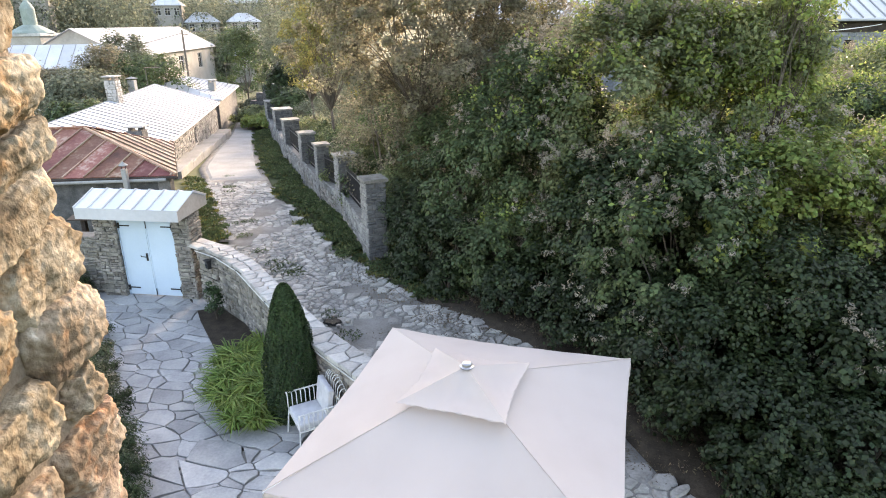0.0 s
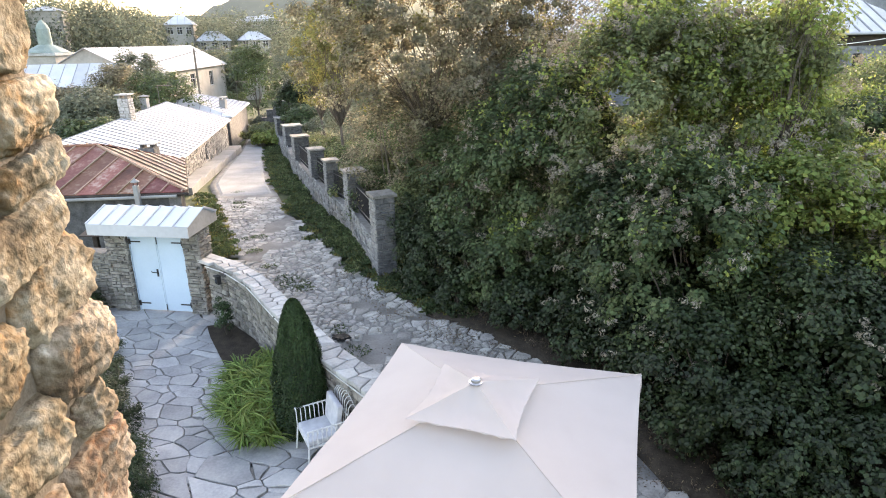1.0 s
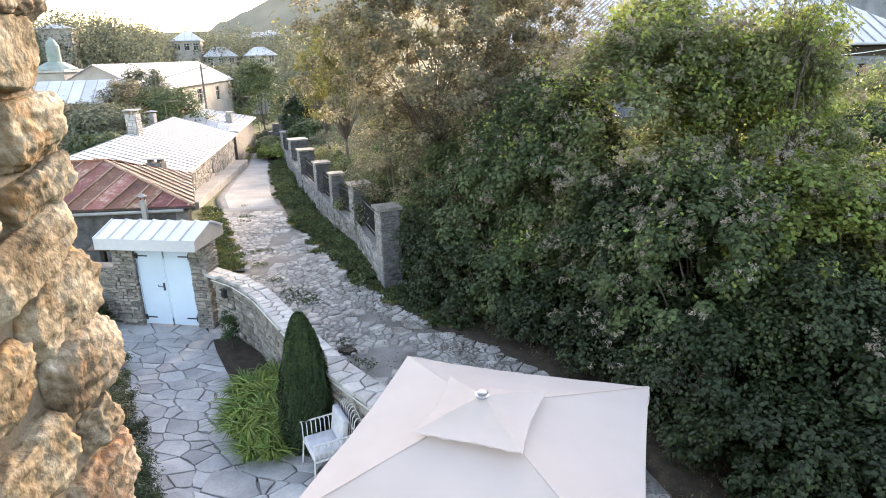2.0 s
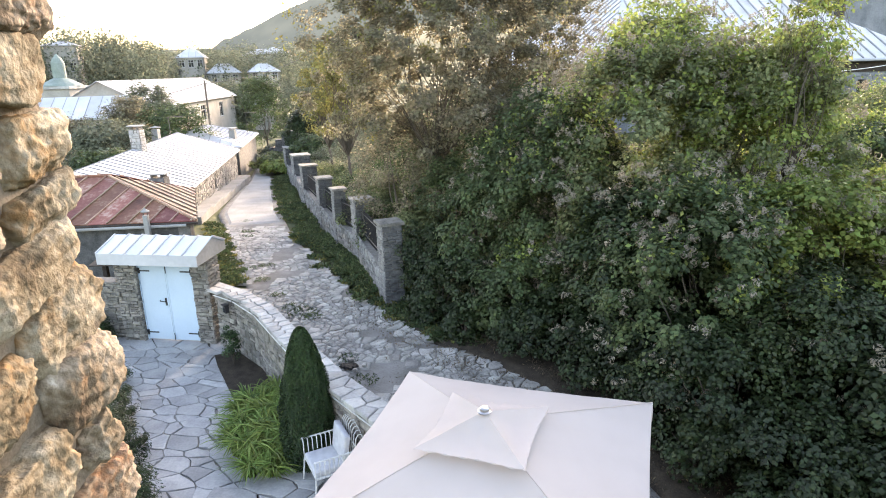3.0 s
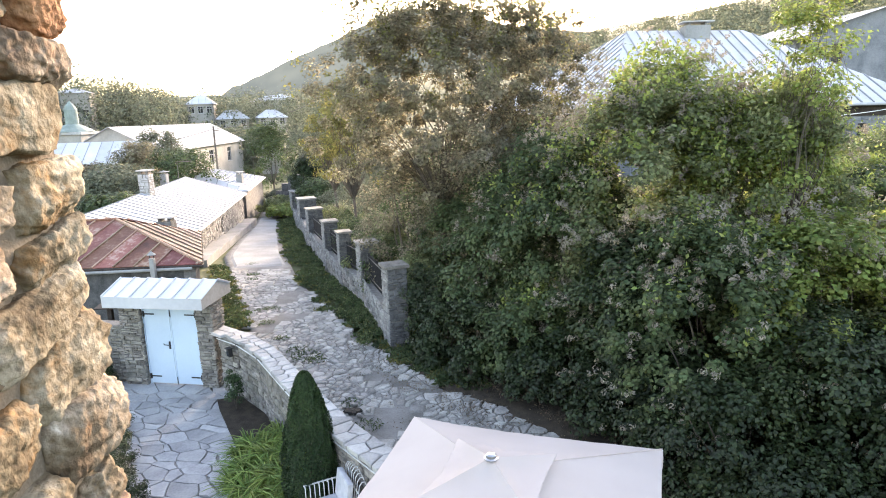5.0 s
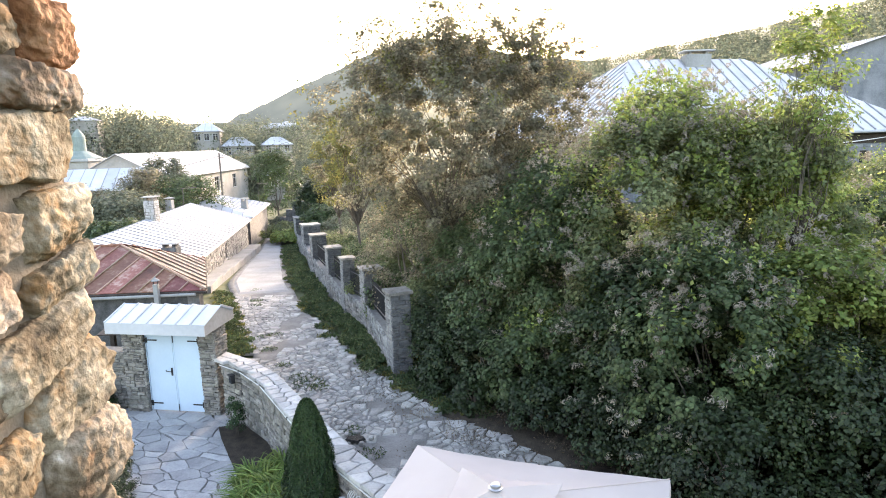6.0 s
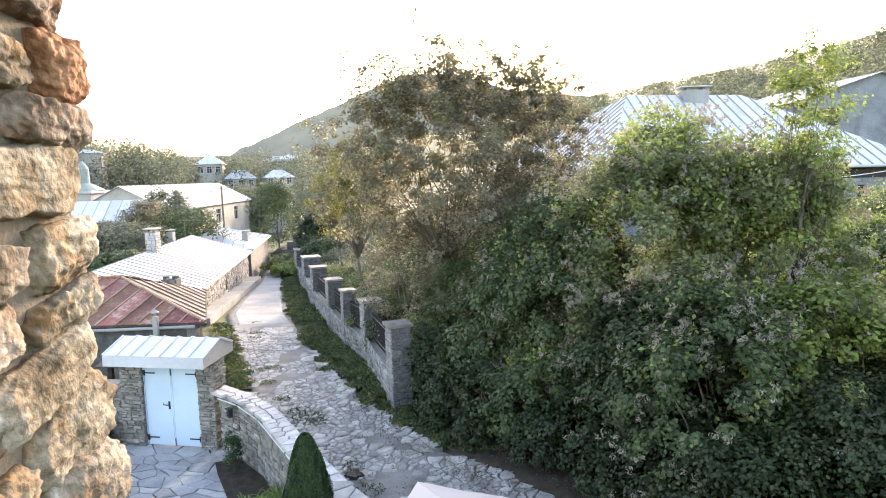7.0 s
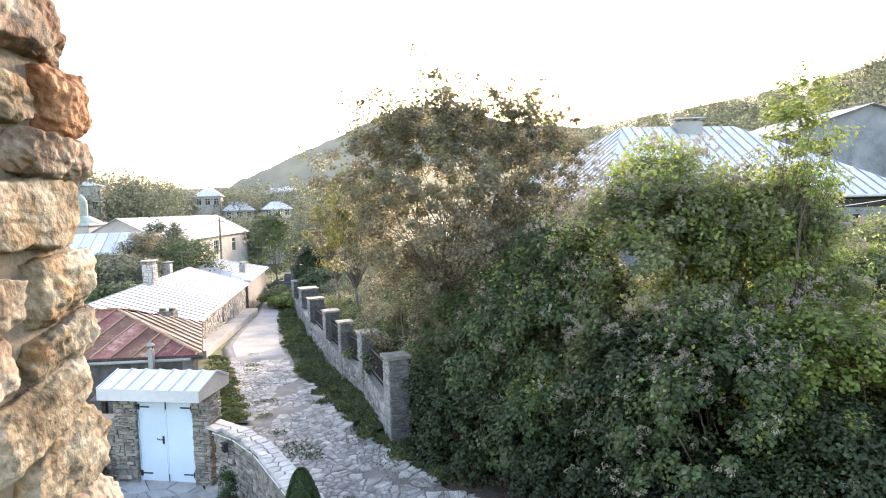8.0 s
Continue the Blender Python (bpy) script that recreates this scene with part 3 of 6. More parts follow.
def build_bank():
    """Bare soil that climbs from the lane under the hedge; its dark colour also holds the shade there."""
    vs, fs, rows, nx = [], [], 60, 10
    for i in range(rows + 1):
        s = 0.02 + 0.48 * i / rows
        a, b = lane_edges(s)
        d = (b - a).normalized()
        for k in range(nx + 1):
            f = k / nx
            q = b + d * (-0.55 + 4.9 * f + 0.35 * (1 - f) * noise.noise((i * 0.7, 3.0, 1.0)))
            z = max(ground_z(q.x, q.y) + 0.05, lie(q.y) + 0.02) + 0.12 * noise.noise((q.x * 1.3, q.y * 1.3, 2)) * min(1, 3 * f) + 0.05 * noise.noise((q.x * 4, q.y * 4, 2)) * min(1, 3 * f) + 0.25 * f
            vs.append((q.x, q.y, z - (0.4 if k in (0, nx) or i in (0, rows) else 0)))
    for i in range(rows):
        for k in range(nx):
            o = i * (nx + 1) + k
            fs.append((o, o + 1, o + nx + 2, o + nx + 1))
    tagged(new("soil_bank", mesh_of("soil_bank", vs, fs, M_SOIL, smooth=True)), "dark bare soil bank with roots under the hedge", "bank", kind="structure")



build_bank()


# ---- roofs and walls of houses ----
def roof_face(parent, pts, along, spacing, mat, rib=0.038, thick=0.025, name="roof_panel", sub=None):
    """Cover a flat convex face with standing-seam sheets, one object each; along: the way the seams run."""
    pts = [Vector(p) for p in pts]
    n = (pts[1] - pts[0]).cross(pts[2] - pts[0]).normalized()
    if n.z < 0:
        pts, n = pts[::-1], -n
    v = (Vector(along) - n * n.dot(Vector(along))).normalized()
    u = v.cross(n)
    o = pts[0]
    flat = [((p - o).dot(u), (p - o).dot(v)) for p in pts]
    u0, u1 = min(q[0] for q in flat), max(q[0] for q in flat)
    k, cnt = u0, 0
    while k < u1 - 0.02:
        e = min(k + spacing, u1)
        q = clip(clip(flat, -1, 0, -k), 1, 0, e)
        if len(q) >= 3:
            vs, fs = [], []
            for h in (0, thick):
                vs += [o + u * a + v * b + n * h for a, b in q]
            m = len(q)
            fs += [tuple(range(m, 2 * m)), tuple(range(m))[::-1]] + [(i, (i + 1) % m, m + (i + 1) % m, m + i) for i in range(m)]
            edge = sorted(b for a, b in q if abs(a - k) < 1e-4)
            flats = len(fs)
            if len(edge) >= 2 and edge[-1] - edge[0] > 0.05:
                b0, b1, w, i0 = edge[0], edge[-1], rib * 0.55, len(vs)
                for h in (thick, thick + rib):
                    vs += [o + u * (k + du) + v * b + n * h for du, b in ((-w, b0), (w, b0), (w, b1), (-w, b1))]
                fs += [tuple(i0 + i for i in f) for f in ((4, 5, 6, 7), (0, 1, 5, 4), (1, 2, 6, 5), (2, 3, 7, 6), (3, 0, 4, 7))]
            me = mesh_of(name, vs, fs, mat)
            if mat in (M_ZINC, M_ZINC_NEW, M_RUSTROOF):
                me.materials.append(M_TANROOF if mat is M_RUSTROOF else M_SEAM if mat is M_ZINC else M_ZINC)
                for f in me.polygons[flats:]:
                    f.material_index = 1
            part_mesh(name, me, parent)
            cnt += 1
        k = e


def wall_side(parent, p0, p1, z0, z1, mat, holes=(), thick=0.4, name="wall"):
    """An upright wall with real openings; outside on the right hand of p0 > p1. holes: (u0, u1, z0, z1)."""
    a, b = Vector((*p0, 0)), Vector((*p1, 0))
    L = (b - a).length
    al = (b - a).normalized()
    out = al.cross(Vector((0, 0, 1)))
    m = Matrix(((al.x, -out.x, 0, a.x), (al.y, -out.y, 0, a.y), (0, 0, 1, 0), (0, 0, 0, 1)))
    us = sorted({0, L} | {h[i] for h in holes for i in (0, 1)})
    zs = sorted({z0, z1} | {h[i] for h in holes for i in (2, 3)})
    bm = bmesh.new()
    for i in range(len(us) - 1):
        for k in range(len(zs) - 1):
            cu, cz = (us[i] + us[i + 1]) / 2, (zs[k] + zs[k + 1]) / 2
            if not any(h[0] < cu < h[1] and h[2] < cz < h[3] for h in holes):
                box(bm, us[i], us[i + 1], 0, thick, zs[k], zs[k + 1], m)
    bmesh.ops.remove_doubles(bm, verts=bm.verts, dist=1e-4)
    inner = [f for f in bm.faces if len([g for g in bm.faces if g is not f and set(g.verts) == set(f.verts)])] if len(bm.faces) < 400 else []
    bmesh.ops.delete(bm, geom=list(set(inner)), context="FACES_ONLY")
    ob = part(name, bm, mat, parent)
    return m


def window(parent, m, h, frame_mat, bars=1, pane_mat=None, sill=True, depth=0.12):
    u0, u1, z0, z1 = h
    bm = bmesh.new()
    w = min(0.06, (u1 - u0) * 0.15)
    ring = [[bm.verts.new(m @ Vector((u, v, z))) for u, z in ((u0 + k, z0 + k), (u1 - k, z0 + k), (u1 - k, z1 - k), (u0 + k, z1 - k))] for k, v in ((0, depth), (w, depth), (w, depth + 0.06), (0, depth + 0.06))]
    for a, b in zip(ring, ring[1:] + ring[:1]):
        for i in range(4):
            bm.faces.new((a[i], a[(i + 1) % 4], b[(i + 1) % 4], b[i]))
    win = part("window", bm, frame_mat, parent)
    for k in range(bars):
        c = u0 + (u1 - u0) * (k + 1) / (bars + 1)
        part("mullion", boxed(c - w * 0.4, c + w * 0.4, depth + 0.004, depth + 0.05, z0 + w, z1 - w, m), frame_mat, win)
    if bars:
        c = z0 + (z1 - z0) * 0.68
        part("transom", boxed(u0 + w, u1 - w, depth + 0.002, depth + 0.052, c - w * 0.4, c + w * 0.4, m), frame_mat, win)
    part("pane", boxed(u0 + w, u1 - w, depth + 0.02, depth + 0.03, z0 + w, z1 - w, m), pane_mat or M_GLASS, win)
    if sill:
        part("sill", boxed(u0 - 0.06, u1 + 0.06, -0.06, depth, z0 - 0.07, z0 - 0.003, m), M_CAP, win)
    return win


def eave_frame(a, b):
    """Unit vectors along an eave and to the inside (left of a > b)."""
    d = Vector((b[0] - a[0], b[1] - a[1]))
    d.normalize()
    return d, Vector((-d.y, d.x))


def gable_house(name, label, a, b, half, z0, ze, zr, wall_mat, roof_mat, spacing, windows=(), over=0.3, stones=False, seed=1, hip=0.0, window_mat=None, category="house", group="", ends=()):
    """A house whose near eave runs from a to b (inside to the left); its ridge lies half in from it."""
    d, n = eave_frame(a, b)
    A, B = Vector(a), Vector(b)
    C, D = B + n * 2 * half, A + n * 2 * half
    t = thing(name, (*((A + C) / 2), z0), label, category, group)
    w = [A, B, C, D]
    for i in range(4):
        p, q = w[i], w[(i + 1) % 4]
        holes = [h[1:] for h in windows if h[0] == i]
        m = wall_side(t, p, q, z0, ze, wall_mat, holes)
        for h in holes:
            window(t, m, h, window_mat or M_WHITEIRON)
    k = over / half
    drop = (zr - ze) * k
    ridge = [A + n * half - d * over, B + n * half + d * over]
    if hip:
        ridge = [A + n * half + d * hip, B + n * half - d * hip]
    e = [A - n * over - d * over, B - n * over + d * over, C + n * over + d * over, D + n * over - d * over]
    R = [(*ridge[0], zr), (*ridge[1], zr)]
    E = [(*q, ze - drop + 0.03) for q in e]
    d3, n3 = Vector((*d, 0)), Vector((*n, (zr - ze) / half))
    roof_face(t, [E[0], E[1], R[1], R[0]], n3, spacing, roof_mat)
    roof_face(t, [E[2], E[3], R[0], R[1]], Vector((*-n, (zr - ze) / half)), spacing, roof_mat)
    if hip:
        roof_face(t, [E[1], E[2], R[1]], Vector((*-d, (zr - ze) / hip)), spacing, roof_mat)
        roof_face(t, [E[3], E[0], R[0]], Vector((*d, (zr - ze) / hip)), spacing, roof_mat)
    else:
        for p, q in ((B, C), (D, A)):
            bm = bmesh.new()
            inn = d * (-0.3 if p is B else 0.3)
            vs = [bm.verts.new((*v2, z)) for off in (Vector((0, 0)), inn) for v2, z in ((p + off, ze), (q + off, ze), ((p + q) / 2 + off, zr - 0.03))]
            bm.faces.new(vs[:3])
            bm.faces.new(vs[3:][::-1])
            for i in range(3):
                j = (i + 1) % 3
                bm.faces.new((vs[i], vs[j], vs[3 + j], vs[3 + i]))
            part("gable", bm, wall_mat, t)
    for p, q in ((0, 1), (2, 3)) if not hip else ((0, 1), (1, 2), (2, 3), (3, 0)):
        bm = bmesh.new()
        P, Q = Vector(E[p]), Vector(E[q])
        tube(bm, [P - Vector((0, 0, 0.06)), Q - Vector((0, 0, 0.06))], 0.05, 6)
        part("fascia", bm, M_DARKWOOD if wall_mat is M_GREYWALL else M_ZINC, t)
    if stones:
        rng = random.Random(seed)
        hs = [(h[1] - 0.05, h[2] + 0.05, h[3] - z0 - 0.05, h[4] - z0 + 0.05) for h in windows if h[0] == 0]
        masonry(t, a, b, ze - z0, rng, M_GREYSTONE_J, course=(0.14, 0.28), wide=(0.2, 0.55), gap=0.02, depth=0.05, base=z0, part_stones=False, holes=hs)
    return t


def chimney(name, base, size, height, mat, label, cap="slab", parent=None):
    x, y, z = base
    t = thing(name, base, label, "chimney")
    w, dp = size
    part("shaft", boxed(x - w / 2, x + w / 2, y - dp / 2, y + dp / 2, z - 0.6, z + height, bevel=0.02), mat, t)
    if mat is M_GREYSTONE:
        rng = random.Random(int(x * 10))
        for a, b in (((x - w / 2, y - dp / 2), (x + w / 2, y - dp / 2)), ((x + w / 2, y - dp / 2), (x + w / 2, y + dp / 2))):
            masonry(t, a, b, height + 0.55, rng, M_CAP, course=(0.12, 0.24), wide=(0.15, 0.4), gap=0.025, depth=0.03, proud=0.01, base=z - 0.58, limit=60)
    if cap == "slab":
        for sx in (-1, 1):
            part("post", boxed(x + sx * w * 0.32 - 0.06, x + sx * w * 0.32 + 0.06, y - dp * 0.4, y + dp * 0.4, z + height, z + height + 0.16), mat, t)
        part("cap_slab", boxed(x - w * 0.62, x + w * 0.62, y - dp * 0.62, y + dp * 0.62, z + height + 0.16, z + height + 0.23, bevel=0.015), M_CAP, t)
    else:
        bm = bmesh.new()
        lathe(bm, [(w * 0.85, 0.1), (w * 0.9, 0.12), (w * 0.2, 0.2), (w * 0.1, 0.23)], (x, y, z + height), 14)
        part("cowl", bm, M_CONCRETE, t, smooth=False)
        for sx in (-1, 1):
            part("bracket", tubed([(x + sx * w * 0.4, y, z + height - 0.1), (x + sx * w * 0.45, y, z + height + 0.12)], 0.012, 5), M_IRON, t)
    return t


# ---- the near building's corner, with its rough stones ----
def rough_stone(half, seed, n=13, power=9.0, amp=0.05, chips=10):
    """A quarried block: a rounded box split along flat chipped facets, then pitted at three scales."""
    vs, fs, index = [], [], {}
    off = Vector((seed * 3.7, seed * 1.9, seed * 5.3))
    rng = random.Random(seed * 7 + 1)
    planes = []
    for _ in range(chips):
        d = Vector((abs(rng.gauss(0.5, 0.5)), rng.gauss(0, 0.8), rng.gauss(0, 0.8))).normalized()
        reach = abs(d.x) * half[0] + abs(d.y) * half[1] + abs(d.z) * half[2]
        planes.append((d, reach * rng.uniform(0.7, 0.9)))

    def vert(i, j, k):
        if (i, j, k) in index:
            return index[i, j, k]
        p = Vector((2 * i / n - 1, 2 * j / n - 1, 2 * k / n - 1))
        r = (abs(p.x) ** power + abs(p.y) ** power + abs(p.z) ** power) ** (1 / power)
        q = Vector((p.x * half[0], p.y * half[1], p.z * half[2])) / r
        warp = 0.35 * amp * noise.noise(q * 9 + off)
        for d, c in planes:
            over = q.dot(d) - c - warp
            if over > 0:
                q -= d * over * 0.9
        w = q + off
        strata = abs(noise.noise(Vector((w.x * 8, w.y * 5, w.z * 26))))
        g = 0.4 * noise.noise(q * 7 + off) + 0.35 * noise.noise(q * 17 + off) - 0.55 * strata - 0.6 * abs(noise.noise(q * 34 + off)) + 0.4 * noise.noise(q * 75 + off)
        q += Vector((p.x / half[0], p.y / half[1], p.z / half[2])).normalized() * amp * (g + 0.28)
        index[i, j, k] = len(vs)
        vs.append(q)
        return index[i, j, k]

    for ax in range(3):
        for side in (0, n):
            if ax == 0 and side == 0 and n > 20:
                continue               # bedded in the mortar
            for a in range(n):
                for b in range(n):
                    c = []
                    for da, db in ((0, 0), (1, 0), (1, 1), (0, 1)):
                        t = [0, 0, 0]
                        t[ax], t[(ax + 1) % 3], t[(ax + 2) % 3] = side, a + da, b + db
                        c.append(vert(*t))
                    fs.append(c if side else c[::-1])
    return vs, fs


JAMB_X = -0.86
# along the wall from, to; height from, to; lean in degrees; rusty
JAMB = [
    (0.95, 1.385, 6.945, 7.10, -4, 0), (1.27, 1.42, 6.785, 6.935, 0, 1), (1.0, 1.262, 6.80, 6.90, -3, 0), (1.18, 1.405, 6.695, 6.785, -6, 0),
    (0.85, 1.43, 6.545, 6.69, 2, 0), (1.205, 1.42, 6.39, 6.535, 6, 0), (0.9, 1.19, 6.39, 6.50, 4, 0), (1.19, 1.42, 6.29, 6.385, 14, 0),
    (0.86, 1.17, 6.265, 6.38, 5, 0), (0.98, 1.425, 6.15, 6.29, 15, 0), (1.13, 1.455, 5.985, 6.165, 10, 0), (1.18, 1.435, 5.82, 6.01, 6, 0),
    (1.26, 1.405, 5.69, 5.81, 8, 0), (1.19, 1.425, 5.50, 5.69, 12, 0), (0.9, 1.15, 5.91, 6.06, 8, 0), (1.02, 1.43, 5.27, 5.51, 6, 0),
    (0.92, 1.2, 5.70, 5.87, 6, 0), (0.8, 1.03, 5.62, 5.80, 4, 0), (0.85, 1.17, 5.45, 5.66, 3, 0), (0.72, 0.99, 5.22, 5.44, 0, 0),
    (1.0, 1.42, 5.02, 5.25, 2, 0), (0.9, 1.42, 7.12, 7.3, 0, 0), (0.8, 1.4, 7.32, 7.5, -2, 1), (0.7, 1.1, 6.08, 6.24, 4, 0),
]


def build_corner():
    t = thing("wall_stone_corner", (-1.6, 0, -0.1), "weathered tan limestone rubble wall with ragged corner stones", "wall", kind="structure")
    part("core", boxed(-2.6, JAMB_X - 0.045, -3.5, 1.37, -0.2, 9.6), M_MORTAR, t)
    for i, (y0, y1, z0, z1, lean, rusty) in enumerate(JAMB):
        half = (0.09, (y1 - y0) / 2 + 0.004, (z1 - z0) / 2 - 0.001)
        v, f = rough_stone(half, i + 1, n=28 if 5.2 < z0 < 7.1 else 9, amp=0.017)
        ob = part_mesh("stone", mesh_of("stone", v, f, M_RUST if rusty else M_TAN, smooth=True), t)
        ob.matrix_basis = pose(JAMB_X - 0.093 + 0.012 * math.sin(i * 2.4), (y0 + y1) / 2, (z0 + z1) / 2, lean)
    rng = random.Random(5)
    shared = [mesh_of("stone", *rough_stone((0.08, w, h), 40 + k, n=7, amp=0.03), M_TAN, smooth=True) for k, (w, h) in enumerate(((0.2, 0.1), (0.15, 0.12), (0.26, 0.11), (0.18, 0.09)))]
    z = 0.05
    while z < 9.4:
        y = -3.3 + rng.uniform(0, 0.2)
        edge = 0.62 if 5.0 < z < 7.5 else 1.3
        while y < edge:
            ob = part_mesh("stone", shared[rng.randrange(4)], t)
            ob.matrix_basis = pose(JAMB_X - 0.075, y, z, rng.uniform(-5, 5), 0, 0)
            y += rng.uniform(0.36, 0.5)
        z += 0.235
    return t


build_corner()


# ---- the parasol ----
def build_parasol():
    C = Vector((0.36, 6.06))
    ux = Vector((3.19, -0.95)).normalized()
    uy = Vector((-ux.y, ux.x))
    h, ze, zt = 1.69, 2.36, 2.93   # half the width, eave and top
    t = thing("parasol", (C.x, C.y, 0.12), "large square beige canvas parasol with a vented top", "parasol")

    def at(u, v, z):
        q = C + ux * u + uy * v * 1.05
        return Vector((q.x, q.y, z))

    T = Vector((-0.11, -0.04))           # the top leans off the middle

    def canopy(half, z_edge, z_top, n, sag, crease, hole, valance, pinch=0.02, turn=0.0, lean=1.0):
        """Four sloping sides between taut ribs, sagging between them."""
        bm = bmesh.new()
        grid = {}
        ct, st = math.cos(turn), math.sin(turn)
        for i in range(-n, n + 1):
            for k in range(-n, n + 1):
                u, v = i / n, k / n
                r = max(abs(u), abs(v))
                s = min(abs(u), abs(v)) / r if r else 1
                z = z_top + (z_edge - z_top) * r - sag * math.sin(math.pi * min(r, 1)) * (1 - s ** 2) - sag * 0.6 * (1 - s * s) * r
                z += crease * noise.noise((u * 3.1, v * 3.1, half)) * r + crease * 0.5 * noise.noise((u * 9, v * 4 + u * 5, half)) * r * (1 - s)
                pull = half * (1 - pinch * (1 - s ** 2) * r)
                p = at((u * ct - v * st) * pull, (u * st + v * ct) * pull, z)
                grid[i, k] = bm.verts.new(p + Vector((*T, 0)) * (1 - r * lean))
        for i in range(-n, n):
            for k in range(-n, n):
                if max(abs(i + 0.5), abs(k + 0.5)) > hole * n:
                    q = [grid[i, k], grid[i + 1, k], grid[i + 1, k + 1], grid[i, k + 1]]
                    if (i + 0.5) * (k + 0.5) > 0:
                        bm.faces.new((q[0], q[1], q[2])), bm.faces.new((q[0], q[2], q[3]))
                    else:
                        bm.faces.new((q[0], q[1], q[3])), bm.faces.new((q[1], q[2], q[3]))
        if valance:
            ring = [(i, -n) for i in range(-n, n)] + [(n, k) for k in range(-n, n)] + [(-i, n) for i in range(-n, n)] + [(-n, -k) for k in range(-n, n)]
            low = []
            for q in ring:
                p = grid[q].co
                o = (Vector((p.x, p.y)) - C).normalized() * 0.012
                low.append(bm.verts.new((p.x + o.x, p.y + o.y, p.z - valance - 0.012 * math.sin(q[0] * 1.3 + q[1] * 0.9))))
            for i in range(len(ring)):
                j = (i + 1) % len(ring)
                bm.faces.new((grid[ring[i]], low[i], low[j], grid[ring[j]]))
        for i in range(-n, n):
            for k in (i, -i):
                a, b = grid[i, k], grid[i + 1, i + 1 if k == i else -i - 1]
                e = bm.edges.get((a, b))
                if e:
                    e.smooth = False
        for i in range(len(ring) if valance else 0):
            e = bm.edges.get((grid[ring[i]], grid[ring[(i + 1) % len(ring)]]))
            if e:
                e.smooth = False
        for v in [v for v in bm.verts if not v.link_faces]:
            bm.verts.remove(v)
        return bm

    can = part("canopy", canopy(h, ze, zt - 0.03, 28, 0.03, 0.018, 0.12, 0.2), M_CANVAS, t, smooth=True)
    part("vent_cap", canopy(0.59, zt - 0.105, zt + 0.09, 16, 0.045, 0.014, 0.0, 0.006, 0.09, -0.04, 0.0), M_CANVAS, t, "small canvas cap over the vent", smooth=True)
    for i, (sx, sy) in enumerate(((1, 1), (1, -1), (-1, 1), (-1, -1))):
        part("rib", tubed([at(0, 0, zt - 0.06) + Vector((*T, 0)), at(sx * h, sy * h, ze - 0.02)], 0.013, 6), M_WHITEIRON, t)
        seam = [at(sx * h * k, sy * h * k, zt - 0.03 + (ze - zt + 0.03) * k + 0.004) + Vector((*T, 0)) * (1 - k) for k in (0.3, 0.5, 0.7, 0.9, 1.0)]
        part("seam", tubed(seam, 0.006, 5), M_CANVAS, can)
        bm = bmesh.new()
        box(bm, -0.11, 0.11, -0.11, 0.11, -0.17, 0.0, Matrix.Translation(at(sx * (h - 0.1), sy * (h - 0.1), ze - 0.01)) @ Matrix.Rotation(math.atan2(ux.y, ux.x), 4, "Z"), 0.03)
        part("corner_pocket", bm, M_CANVAS, can)
    bm = bmesh.new()
    lathe(bm, [(0.03, 0), (0.078, 0.005), (0.08, 0.02), (0.058, 0.028), (0.055, 0.052), (0.04, 0.066), (0.01, 0.07)], (C.x + T.x, C.y + T.y, zt + 0.075), 18)
    part("finial", bm, M_CHROME, t, "dull steel finial", smooth=False)
    part("pole", tubed([(C.x, C.y, 0.15), (C.x + T.x, C.y + T.y, zt + 0.05)], 0.03, 12), M_WHITEIRON, t)
    part("base", boxed(C.x - 0.4, C.x + 0.4, C.y - 0.4, C.y + 0.4, 0.15, 0.24, bevel=0.02), M_CONCRETE, t)


build_parasol()


# ---- gate ----
GX0, GX1, GY = -8.17, -6.69, 14.8
GROT = math.atan2(-0.22, 1.48)
GATE_M = Matrix.Translation(((GX0 + GX1) / 2, GY - 0.02, 0)) @ Matrix.Rotation(GROT, 4, "Z")
GW = 1.496


def gp(u, v, z=0.0):
    return GATE_M @ Vector((u, v, z))


